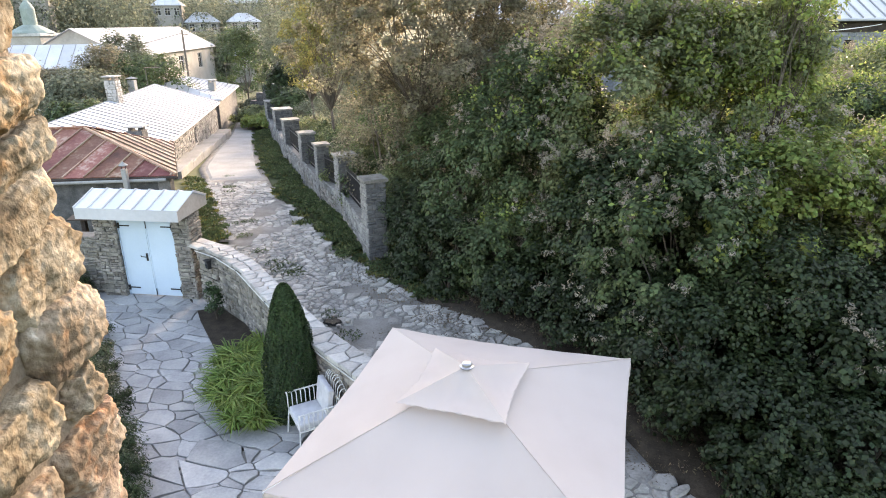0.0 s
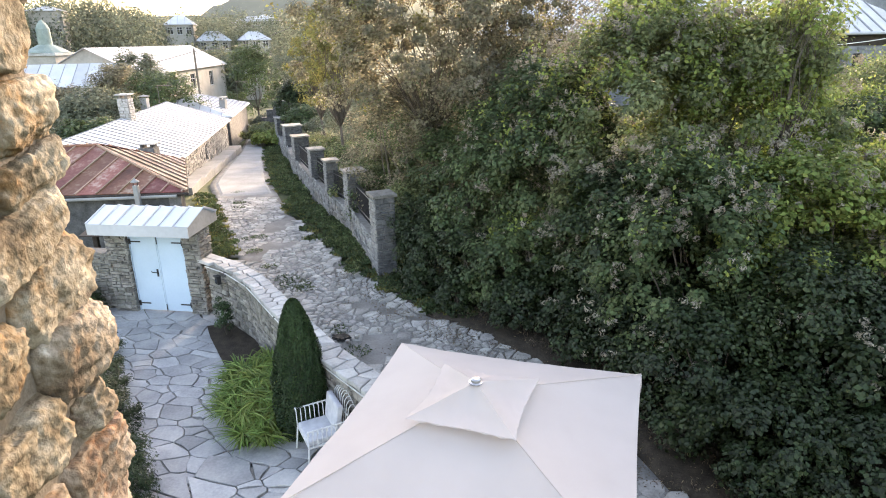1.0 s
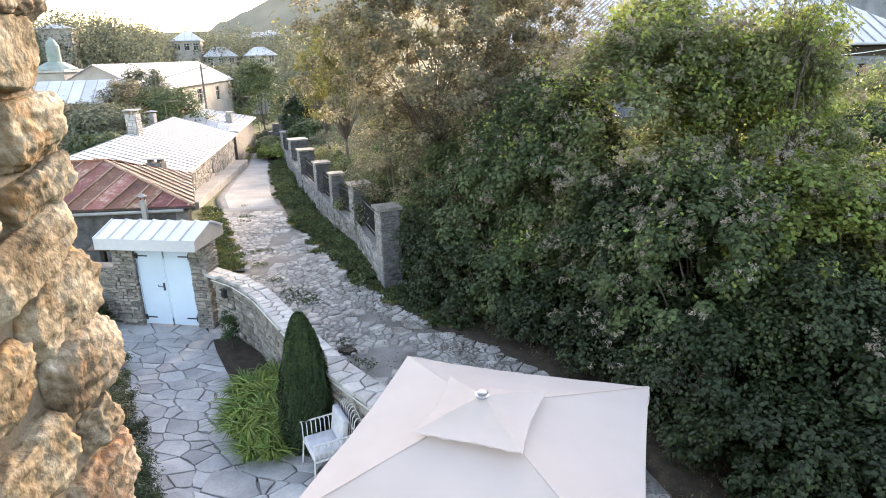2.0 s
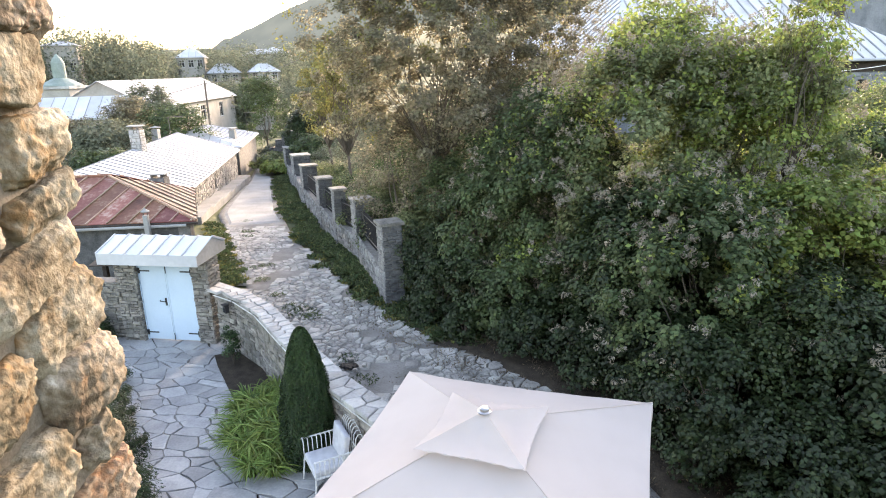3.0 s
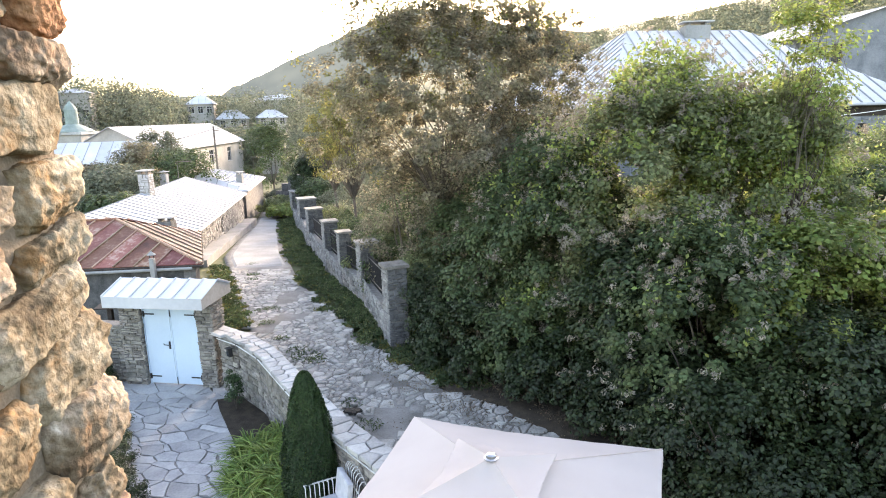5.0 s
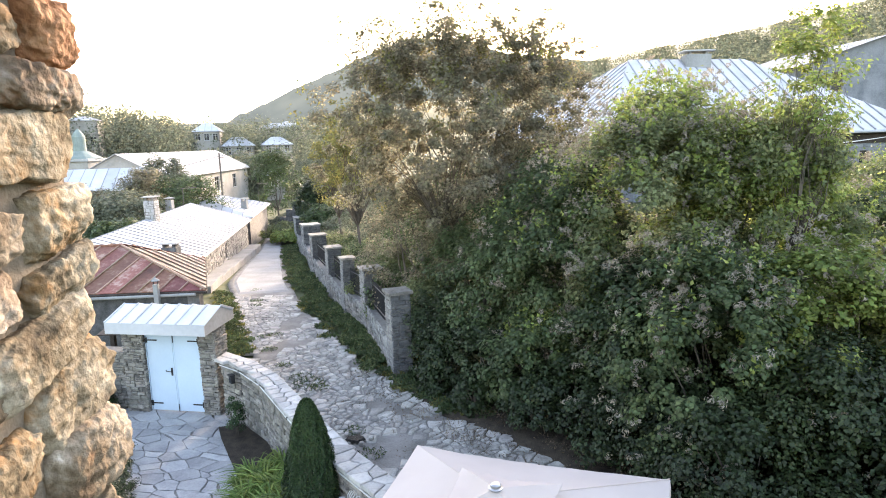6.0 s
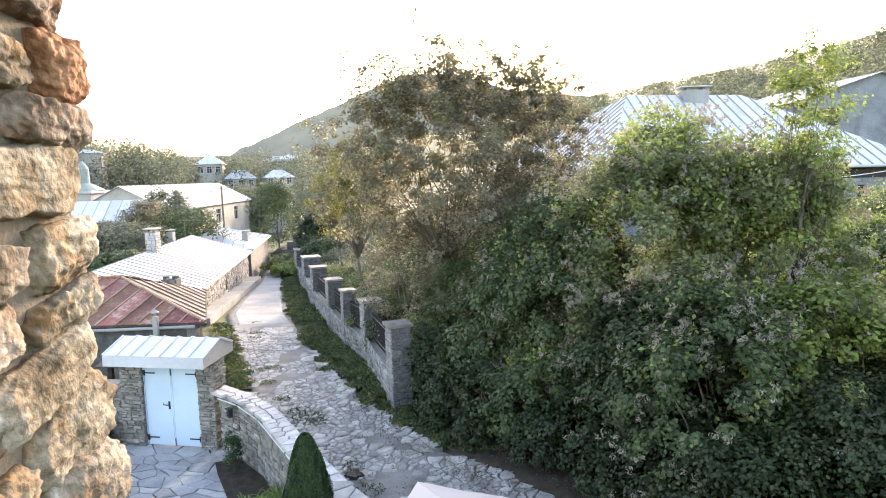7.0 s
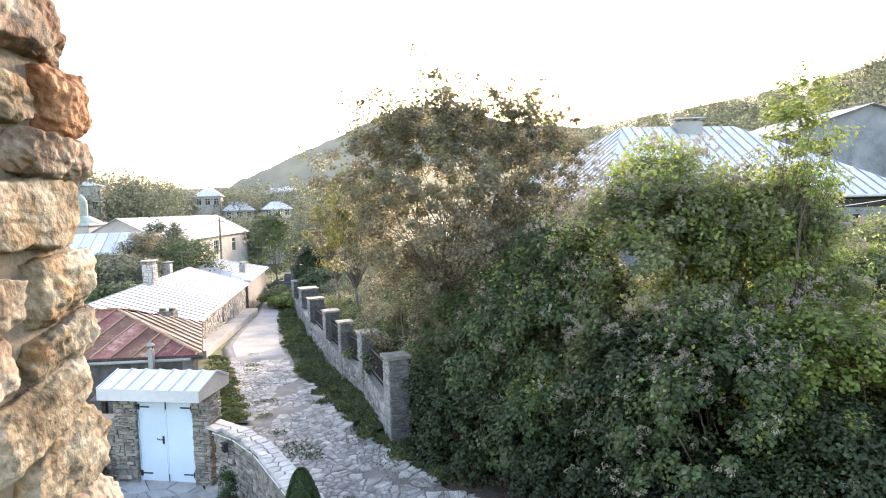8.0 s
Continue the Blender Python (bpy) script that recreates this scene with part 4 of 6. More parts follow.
def build_gate():
    t = thing("gate", gp(0, 0), "pale blue double metal gate under a small sheet-metal roof", "gate", kind="")
    hw = GW / 2
    for s in (-1, 1):
        lo, hi = (-hw + 0.025, -0.006) if s < 0 else (0.006, hw - 0.025)
        bm = bmesh.new()
        box(bm, lo, hi, 0.0, 0.04, 0.03, 2.05, GATE_M, 0.006)
        leaf = part("gate_leaf", bm, M_BLUE, t)
        for z in (0.22, 1.9):
            x0 = lo if s < 0 else hi
            bm = bmesh.new()
            box(bm, min(x0, x0 - s * 0.3), max(x0, x0 - s * 0.3), -0.012, 0.001, z - 0.016, z + 0.016, GATE_M)
            box(bm, x0 - 0.03, x0 + 0.03, -0.02, 0.0, z - 0.07, z + 0.07, GATE_M)
            part("hinge", bm, M_IRON, leaf, "black iron strap hinge")
        part("stile", boxed(lo if s > 0 else hi - 0.03, lo + 0.03 if s > 0 else hi, -0.01, 0.0, 0.05, 2.04, GATE_M), M_BLUE, leaf)
        part("jamb", boxed(min(s * hw, s * (hw - 0.022)), max(s * hw, s * (hw - 0.022)), -0.02, 0.12, 0, 2.08, GATE_M), M_BLUE, t)
        if s < 0:
            bm = bmesh.new()
            box(bm, hi - 0.09, hi - 0.05, -0.022, -0.001, 0.98, 1.18, GATE_M)
            tube(bm, [gp(hi - 0.07, -0.02, 1.1), gp(hi - 0.07, -0.07, 1.1), gp(hi - 0.19, -0.07, 1.11), gp(hi - 0.2, -0.06, 1.14)], 0.011, 6)
            part("lever_handle", bm, M_IRON, leaf, "black lever handle")
        bm = bmesh.new()
        z = 1.95 if s > 0 else 0.12
        tube(bm, [gp(0.03, -0.02, z - 0.1), gp(0.03, -0.02, z + 0.1)], 0.01, 6)
        part("bolt", bm, M_IRON, leaf)
    part("lintel", boxed(-hw - 0.2, hw + 0.2, 0.0, 0.3, 2.08, 2.24, GATE_M), M_DARKWOOD, t)
    # roof of folded sheet
    L0, L1 = -1.42, 1.26
    e0, r0, b0 = -0.52, 0.28, 0.85
    ze, zr, zb = 2.46, 2.74, 2.5
    part("roof_frame", boxed(L0 + 0.05, L1 - 0.05, -0.3, 0.7, 2.26, 2.3, GATE_M), M_DARKWOOD, t)
    roof_face(t, [gp(L0, e0, ze), gp(L1, e0, ze), gp(L1, r0, zr), gp(L0, r0, zr)], gp(0, r0, zr) - gp(0, e0, ze), 0.385, M_ZINC_NEW, rib=0.03)
    roof_face(t, [gp(L1, b0, zb), gp(L0, b0, zb), gp(L0, r0, zr), gp(L1, r0, zr)], gp(0, r0, zr) - gp(0, b0, zb), 0.385, M_ZINC_NEW, rib=0.03)
    part("fascia", boxed(L0 - 0.004, L1 + 0.004, e0 - 0.02, e0 - 0.003, ze - 0.25, ze + 0.03, GATE_M), M_ZINC, t)
    for x in (L0, L1 - 0.02):
        bm = bmesh.new()
        vs = [bm.verts.new(gp(x + dx, v, z)) for dx in (0, 0.02) for v, z in ((e0, ze - 0.24), (b0, zb - 0.22), (b0, zb - 0.004), (r0, zr - 0.004), (e0, ze - 0.004))]
        bm.faces.new(vs[:5]), bm.faces.new(vs[5:][::-1])
        for i in range(5):
            j = (i + 1) % 5
            bm.faces.new((vs[i], vs[5 + i], vs[5 + j], vs[j]))
        part("gable_board", bm, M_CONCRETE, t)
    return t


gate = build_gate()


def stone_pier(name, u0, u1, v0, v1, z1, seed, label):
    t = thing(name, gp((u0 + u1) / 2, (v0 + v1) / 2), label, "wall", kind="structure")
    part("core", boxed(u0 + 0.05, u1 - 0.05, v0 + 0.05, v1 - 0.05, -0.1, z1, GATE_M), M_JOINT, t)
    rng = random.Random(seed)
    sides = (((u0, v0 + 0.055), (u1, v0 + 0.055)), ((u1 - 0.055, v0), (u1 - 0.055, v1)))
    for a, b in sides:
        masonry(t, gp(*a).xy, gp(*b).xy, z1, rng, M_GREYSTONE, course=(0.05, 0.14), wide=(0.1, 0.34), gap=0.016, depth=0.055, limit=150)
    return t


stone_pier("wall_gate_west", -1.36, -GW / 2 - 0.005, -0.12, 0.5, 2.22, 3, "grey rubble stone pier beside the blue gate")
stone_pier("wall_gate_east", GW / 2 + 0.005, 1.22, -0.1, 0.5, 2.22, 4, "grey rubble stone pier between gate and garden wall")
stone_pier("wall_gate_far", -3.6, -1.37, 0.0, 0.45, 1.55, 8, "lower grey rubble wall beside the gateway")


# ---- garden wall along the lane ----
WALL_IN = [(-6.11, 14.44), (-5.45, 13.95), (-4.65, 13.05), (-3.55, 11.35), (-2.35, 9.57), (-1.27, 8.29), (-0.2, 7.1), (0.7, 6.0), (1.3, 4.6)]
WALL_W = 0.38


def offset_line(line, d):
    out = []
    for i, p in enumerate(line):
        a, b = Vector(line[max(i - 1, 0)]), Vector(line[min(i + 1, len(line) - 1)])
        t = (b - a).normalized()
        out.append(Vector(p) + Vector((-t.y, t.x)) * d)
    return out


def build_garden_wall():
    t = thing("wall_garden", (*WALL_IN[4], 0), "curved rubble garden wall topped with pale flat flags", "wall", kind="structure")
    inner, outer = offset_line(WALL_IN, 0.05), offset_line(WALL_IN, WALL_W)
    bm = bmesh.new()
    rows = [[bm.verts.new((q.x, q.y, z)) for q, z in ((a, -0.1), (a, 1.43), (b, 1.43), (b, -0.1))] for a, b in zip(inner, outer)]
    for a, b in zip(rows, rows[1:]):
        for i in range(3):
            bm.faces.new((a[i], a[i + 1], b[i + 1], b[i]))
    bm.faces.new(rows[0][::-1]), bm.faces.new(rows[-1])
    bmesh.ops.recalc_face_normals(bm, faces=bm.faces)
    part("core", bm, M_JOINT, t)
    rng = random.Random(11)
    # flat stones on top, in irregular pieces
    pts = []
    L = 0.0
    segs = list(zip(WALL_IN, WALL_IN[1:], outer, outer[1:]))
    for a, b, c, d in segs:
        n = max(2, int((Vector(b) - Vector(a)).length / 0.24))
        for i in range(n):
            for k in (0.25, 0.75) if rng.random() < 0.6 else (0.5,):
                f = (i + rng.uniform(0.2, 0.8)) / n
                p, q = Vector(a).lerp(Vector(b), f), Vector(c).lerp(Vector(d), f)
                m = p.lerp(q, k + rng.uniform(-0.08, 0.08))
                pts.append((m.x, m.y))
    for poly, (px, py) in zip(cells(pts, 0.02, 0.5), pts):
        if not poly:
            continue
        # trim to the wall's two edges near this stone
        for line, sgn in ((offset_line(WALL_IN, -0.06), 1), (offset_line(WALL_IN, WALL_W + 0.06), -1)):
            i = min(range(len(line) - 1), key=lambda k: ((line[k] + line[k + 1]) / 2 - Vector((px, py))).length)
            for j in (i - 1, i, i + 1):
                if 0 <= j < len(line) - 1:
                    a, b = line[j], line[j + 1]
                    if ((a + b) / 2 - Vector((px, py))).length < 1.2:
                        tdir = (b - a).normalized()
                        nx, ny = tdir.y * sgn, -tdir.x * sgn
                        poly = clip(poly, nx, ny, nx * a.x + ny * a.y)
        if len(poly) < 3:
            continue
        v, f = slab(poly, 0.075 + rng.uniform(-0.008, 0.01), 0.012, rng, 0.012, 0.004)
        ob = part_mesh("capstone", mesh_of("capstone", [(x - px, y - py, z) for x, y, z in v], f, M_CAP), t)
        ob.matrix_basis = Matrix.Translation((px, py, 1.43))
    for i, (a, b) in enumerate(zip(WALL_IN, WALL_IN[1:])):
        if i < 6:
            masonry(t, tuple(offset_line([a, b], 0.055)[0]), tuple(offset_line([a, b], 0.055)[1]), 1.43, rng, M_GREYSTONE, course=(0.07, 0.19), wide=(0.12, 0.4), gap=0.016, depth=0.055, limit=75)
    # a thin pipe under the capstones
    pipe = thing("wall_conduit", (*WALL_IN[2], 1.3), "thin pale conduit pipe clipped under the wall's capstones", "pipe")
    line = offset_line(WALL_IN[:6], -0.03)
    part("pipe", tubed([(q.x, q.y, 1.37) for q in line], 0.014, 6), M_WHITEIRON, pipe)
    for q in line[1:5]:
        part("clip", boxed(q.x - 0.015, q.x + 0.03, q.y - 0.015, q.y + 0.03, 1.345, 1.395), M_IRON, pipe)


build_garden_wall()


# ---- fence of stone pillars across the lane ----
# near lower corner of each pillar, width, cap height over the lane
PILLARS = [(-2.02, 15.95, 0.56, 2.27), (-3.45, 20.35, 0.62, 2.27), (-4.72, 23.2, 0.48, 2.27), (-6.12, 26.95, 0.62, 2.27), (-8.3, 33.0, 0.8, 2.27), (-10.65, 40.3, 1.1, 2.27), (-13.3, 48.2, 1.2, 2.27)]
FROT = math.atan2(3.0, -1.3) - math.pi / 2


def pillar_frame(x, y):
    return Matrix.Translation((x, y, lie(y) - 0.08)) @ Matrix.Rotation(FROT, 4, "Z")


def build_fence():
    rng = random.Random(21)
    for i, (x, y, w, h) in enumerate(PILLARS):
        m = pillar_frame(x, y)
        t = thing("fence_pillar", m.translation, "square dark slate stone pillar with a pale lit lane face and a flat cap", "pillar", "pillars of the fence")
        c = lambda u, v: (m @ Vector((u, v, 0))).xy
        part("core", boxed(0.03, w - 0.03, 0.03, w - 0.03, 0, h, m), M_JOINT, t)
        # lit lane face in paler stone, shaded faces in darker stone
        for a, b in (((0, 0.04), (w, 0.04)), ((w - 0.04, 0), (w - 0.04, w)), ((0.04, w), (0.04, 0))):
            masonry(t, c(*a), c(*b), h, rng, M_GREYSTONE_J if b[0] < 0.1 else M_DARK_SHADED_STONE, course=(0.07, 0.16), wide=(0.15, 0.4), gap=0.012, depth=0.045, proud=0.006, base=m.translation.z, limit=120, part_stones=i < 4)
        bm = bmesh.new()
        box(bm, -0.06, w + 0.06, -0.06, w + 0.06, h, h + 0.085, m, 0.015)
        part("cap", bm, M_GREYSTONE, t, "flat grey stone cap")
    for i, (p, q) in enumerate(zip(PILLARS, PILLARS[1:])):
        a = (pillar_frame(*p[:2]) @ Vector((0.02, p[2], 0)))
        b = (pillar_frame(*q[:2]) @ Vector((0.02, 0, 0)))
        t = thing("fence_wall", a, "low rough stone base wall of the fence", "wall", "fence bays", kind="structure")
        d = (b - a).xy.normalized()
        n = Vector((-d.y, d.x))
        top = 1.0
        L = (b - a).xy.length
        bm = bmesh.new()
        vs = []
        for s in (a, b):
            for off, z in ((0.06, -0.5), (0.06, top), (0.46, top), (0.46, -0.5)):
                vs.append(bm.verts.new((s.x - n.x * off * -1 * -1, s.y - n.y * off, s.z + z)))
        for k in range(4):
            bm.faces.new((vs[k], vs[(k + 1) % 4], vs[4 + (k + 1) % 4], vs[4 + k]))
        bm.faces.new(vs[:4][::-1]), bm.faces.new(vs[4:])
        bmesh.ops.recalc_face_normals(bm, faces=bm.faces)
        part("core", bm, M_JOINT, t)
        masonry(t, b.xy - n * 0.06, a.xy - n * 0.06, top + 0.12, rng, M_GREYSTONE, M_GREYSTONE_J, course=(0.1, 0.22), wide=(0.15, 0.45), gap=0.02, depth=0.06, base=min(a.z, b.z) + 0.0, limit=60, part_stones=i < 4)
        if i < 4:
            g = thing("fence_panel", a + Vector((0, 0, top)), "black iron fence panel with upright bars", "fence", "fence bays")
            for z in (1.18, 1.85):
                part("rail", tubed([(a.x - n.x * 0.25, a.y - n.y * 0.25, a.z + z), (b.x - n.x * 0.25, b.y - n.y * 0.25, b.z + z)], 0.022, 6), M_IRON, g)
            bars = int(L / 0.11)
            for k in range(1, bars):
                s = a.lerp(b, k / bars)
                part("bar", tubed([(s.x - n.x * 0.25, s.y - n.y * 0.25, s.z + 1.05), (s.x - n.x * 0.25, s.y - n.y * 0.25, s.z + 1.98)], 0.011, 5), M_IRON, g)


build_fence()

# ---- red-roofed house behind the gate ----
def build_red_house():
    ze, zr = 2.2, 3.3
    E = [Vector(p) for p in ((-8.27, 18.97, ze), (-10.75, 24.9, ze), (-17.6, 23.6, ze), (-16.2, 18.4, ze))]
    R = [Vector((-12.2, 21.4, zr)), Vector((-14.4, 21.25, zr))]
    t = thing("red_roofed_house", (-12.5, 21.3, 0), "low stone house with a rusty red sheet roof", "house")
    ins = [e + (Vector((-12.6, 21.4, ze)) - e).normalized() * 0.35 for e in E]
    # the gate side gets darker stone to paint the shade under the eave
    for i in range(4):
        a, b = ins[i], ins[(i + 1) % 4]
        wall_side(t, a.xy, b.xy, -0.6, ze - 0.03, M_DARK_SHADED_STONE if i == 3 else M_GREYSTONE_J, thick=0.35)
    roof_face(t, [E[3], E[0], R[0], R[1]], Vector((0.25, 1, 0.37)), 0.62, M_RUSTROOF, rib=0.04)
    roof_face(t, [E[0], E[1], R[0]], Vector((-1, 0.42, 0.3)), 0.5, M_TANROOF, rib=0.05)
    roof_face(t, [E[1], E[2], R[1], R[0]], Vector((0.2, -1, 0.35)), 0.62, M_RUSTROOF, rib=0.04)
    roof_face(t, [E[2], E[3], R[1]], Vector((1, 0, 0.35)), 0.62, M_RUSTROOF, rib=0.04)
    up = Vector((0, 0, 0.05))
    part("hip_cap", tubed([E[0] + up, R[0] + up], 0.05, 6), M_TANROOF, t)
    part("ridge_cap", tubed([R[0] + up, R[1] + up], 0.05, 6), M_RUSTROOF, t)
    part("eave_board", tubed([E[3] - up, E[0] - up], 0.05, 6), M_DARKWOOD, t)
    part("eave_board", tubed([E[0] - up, E[1] - up], 0.05, 6), M_DARKWOOD, t)
    part("gutter", tubed([E[0] + Vector((-0.3, -0.08, -0.1)), E[3] + Vector((0, -0.08, -0.16))], 0.05, 8), M_CONCRETE, t, "dull grey sheet gutter")


build_red_house()
chimney("flue_pipe", (-9.72, 18.7, 1.8), (0.15, 0.15), 0.7, M_CONCRETE, "thin sheet-metal flue with a conical cowl", "cone")

# ---- white-roofed houses along the lane ----
gable_house("white_roofed_house", "long low stone house with a pale standing-seam roof", (-13.0, 27.0), (-16.75, 46.9), 4.0, -1.6, 1.28, 2.62, M_GREYSTONE_J, M_ZINC, 0.74,
            windows=[(0, 11.0, 11.6, -0.2, 0.75)], stones=True, seed=31, window_mat=M_DARKWOOD)
gable_house("white_roofed_house", "stone house with a bright white sheet roof", (-17.2, 48.9), (-19.3, 60.0), 3.7, -2.6, 1.3, 2.45, M_GREYSTONE_J, M_ZINC, 0.9, hip=3.2)
chimney("stone_chimney", (-18.6, 36.3, 2.5), (0.62, 0.62), 1.25, M_GREYSTONE, "whitewashed stone chimney with a slab cap")
chimney("low_chimney", (-13.5, 27.7, 1.95), (0.7, 0.55), 0.3, M_DARK_SHADED_STONE, "squat dark stone chimney on the roof edge")
chimney("pipe_chimney", (-21.0, 43.6, 2.4), (0.45, 0.45), 0.75, M_CONCRETE, "round-capped rendered chimney pot", "cone")
chimney("small_chimney", (-18.6, 52.0, 1.75), (0.5, 0.5), 0.5, M_CONCRETE, "small rendered chimney on the white roof")

# ---- grey house with the big sheet roof, beyond the hedge ----
def build_grey_house():
    ze, zr = 6.55, 10.9
    t = thing("grey_house", (14, 35, 4.0), "grey block house with a large pale sheet-metal hip roof", "house")
    e = [Vector(p) for p in ((6.4, 28.2, 6.6), (22.6, 30.9, 6.6), (20.4, 47.5, 6.6), (1.2, 45.0, 6.6))]
    R = [Vector((9.6, 37.4, zr)), Vector((16.6, 38.4, zr))]
    w = [v + (Vector((13, 37.8, 6.6)) - v).normalized() * 0.7 for v in e]
    for i in range(4):
        a, b = w[i], w[(i + 1) % 4]
        hs = [(12.4, 12.85, 4.7, 5.65)] if i == 0 else []
        m = wall_side(t, a.xy, b.xy, 2.6, 6.5, M_GREYWALL, hs)
        for h in hs:
            window(t, m, h, M_DARKWOOD, bars=0, sill=False)
        if i in (0, 3):
            masonry(t, tuple(a.xy), tuple(b.xy), 3.35, random.Random(61 + i), M_BLOCK, course=(0.19, 0.21), wide=(0.38, 0.42), gap=0.02, depth=0.03, proud=0.006, base=2.6, part_stones=False, holes=[(h[0] - 0.1, h[1] + 0.1, h[2] - 2.7, h[3] - 2.5) for h in hs])
        part("wall_plate", boxed(0, (b - a).xy.length, -0.06, 0.3, 6.0, 6.45, m), M_DARKWOOD, t)
    roof_face(t, [e[0], e[1], R[1], R[0]], Vector((0, 1, 0.47)), 0.62, M_ZINC, rib=0.05)
    roof_face(t, [e[1], e[2], R[1]], Vector((-1, 0, 0.4)), 0.62, M_ZINC, rib=0.05)
    roof_face(t, [e[2], e[3], R[0], R[1]], Vector((0, -1, 0.47)), 0.62, M_ZINC, rib=0.05)
    roof_face(t, [e[3], e[0], R[0]], Vector((1, 0.31, 0.6)), 0.62, M_ZINC, rib=0.05)
    for i in range(4):
        part("fascia", tubed([e[i] - Vector((0, 0, 0.05)), e[(i + 1) % 4] - Vector((0, 0, 0.05))], 0.07, 6), M_ZINC, t)
    chimney("broad_chimney", (13.4, 37.2, 10.6), (1.4, 0.9), 0.5, M_CONCRETE, "broad rendered chimney with open slab-topped vents")


build_grey_house()
gable_house("upper_grey_house", "grey plastered house with a white gable roof", (44.6, 58.5), (43.0, 74.0), 7.6, 6.0, 12.3, 14.7, M_GREYWALL, M_ZINC, 0.9,
            windows=[(3, 3.0, 4.0, 10.1, 11.7)], window_mat=M_BROWN, over=0.5)

# ---- the village down the valley ----
gable_house("long_cream_house", "long cream plastered house with a pale sheet roof", (-33.5, 69.0), (-36.6, 105.0), 5.0, -4.0, 3.7, 6.4, M_PLASTER, M_ZINC, 1.1,
            windows=[(0, 10.0, 12.0, 0.7, 2.8), (0, 18.0, 20.2, 0.7, 2.8), (0, 27.0, 29.0, 0.7, 2.8)], over=0.4)
gable_house("cream_house_wing", "older wing of a cream house with a pale sheet roof", (-44.0, 58.5), (-31.8, 61.5), 3.2, -3.0, 3.15, 4.95, M_PLASTER, M_ZINC, 1.1, over=0.4)


def village_house(x, y, z, w, d, h, rise, rot, wall, label, nwin=3):
    a = Vector((x - w / 2 * math.cos(rot), y - w / 2 * math.sin(rot)))
    b = Vector((x + w / 2 * math.cos(rot), y + w / 2 * math.sin(rot)))
    wins = []
    for k in range(nwin):
        u = w * (k + 0.5) / nwin
        for f in range(max(1, int(h / 3))):
            wins.append((0, u - 0.55, u + 0.55, z + 1.0 + f * 3, z + 2.5 + f * 3))
    gable_house("village_house", label, a, b, d / 2, z - 2, z + h, z + h + rise, wall, M_ZINC, 1.4, windows=wins, hip=d * 0.35, group="houses of the village")


village_house(-57.4, 140, 7.6, 5.6, 6, 3.2, 1.8, 0.25, M_PLASTER, "two-storey grey village house with a pale hip roof")
village_house(-50.3, 140, 4.4, 6.6, 6, 3.0, 1.8, 0.4, M_PLASTER, "small cream village house with a pale hip roof")
village_house(-41.4, 140, 4.6, 6.2, 6, 2.8, 1.6, 0.4, M_PLASTER, "cream village house behind garden trees")
village_house(-33.0, 108, -1.0, 4.0, 6, 3.0, 1.2, 0.3, M_PLASTER, "small outbuilding with a pale sheet roof", 1)
village_house(-58.0, 190, 10.2, 9, 8, 2.2, 1.6, -0.1, M_PLASTER, "far white village house on the slope")
village_house(-50.0, 180, 10.2, 8, 8, 2.2, 1.6, 0.1, M_PLASTER, "far pale village house below the hill")
village_house(-68.5, 112, 7.0, 5, 6, 5.5, 0.8, 0.35, M_PLASTER, "pale two-storey house at the village edge")


def build_chapel():
    x, y = -57.0, 92.0
    t = thing("chapel_tower", (x, y, 0), "old stone chapel block with a grey-green dome roof", "tower")
    part("block", boxed(x - 2.4, x + 2.4, y - 2.4, y + 2.4, -4.0, 5.4, bevel=0.05), M_PLASTER, t)
    part("cornice", boxed(x - 2.7, x + 2.7, y - 2.7, y + 2.7, 5.4, 5.8, bevel=0.05), M_CAP, t)
    bm = bmesh.new()
    lathe(bm, [(2.9, 0), (2.6, 0.25), (1.2, 1.0), (0.9, 1.1), (0.9, 3.2), (0.6, 3.8), (0.1, 4.4)], (x, y, 5.8), 16)
    part("dome", bm, M_VERDIGRIS, t, smooth=False)


build_chapel()


def pole(name, x, y, z0, z1, r, label):
    t = thing(name, (x, y, z0), label, "pole")
    part("shaft", tubed([(x, y, z0), (x, y, z1)], [r, r * 0.75], 8), M_RUSTPOLE, t)
    part("crossarm", boxed(x - 0.05, x + 0.55, y - 0.05, y + 0.05, z1 - 0.5, z1 - 0.42), M_RUSTPOLE, t)
    return t


pole("utility_pole", -25.9, 66.0, -2.4, 6.2, 0.13, "weathered wooden utility pole beside the cream house")


def cable(name, a, b, sag, label, r=0.012, mat=None):
    pts = []
    for k in range(17):
        f = k / 16
        p = Vector(a).lerp(Vector(b), f)
        p.z -= sag * 4 * f * (1 - f)
        pts.append(p)
    t = thing(name, a, label, "cable")
    part("wire", tubed(pts, r, 5), mat or M_IRON, t)


cable("overhead_cable", (-25.9, 66.0, 5.9), (-44.0, 62.0, 2.8), 0.5, "dark overhead power cable on the wooden pole", 0.03)
cable("overhead_cable", (-25.9, 66.0, 5.9), (-20.0, 88.0, 9.0), 0.6, "dark overhead power cable crossing to the village", 0.03)
cable("garden_cable", (5.74, 13.5, 6.33), (15.4, 23.0, 6.4), 0.1, "pale cable strung from the bushes to the grey house", 0.013, M_WHITEIRON)

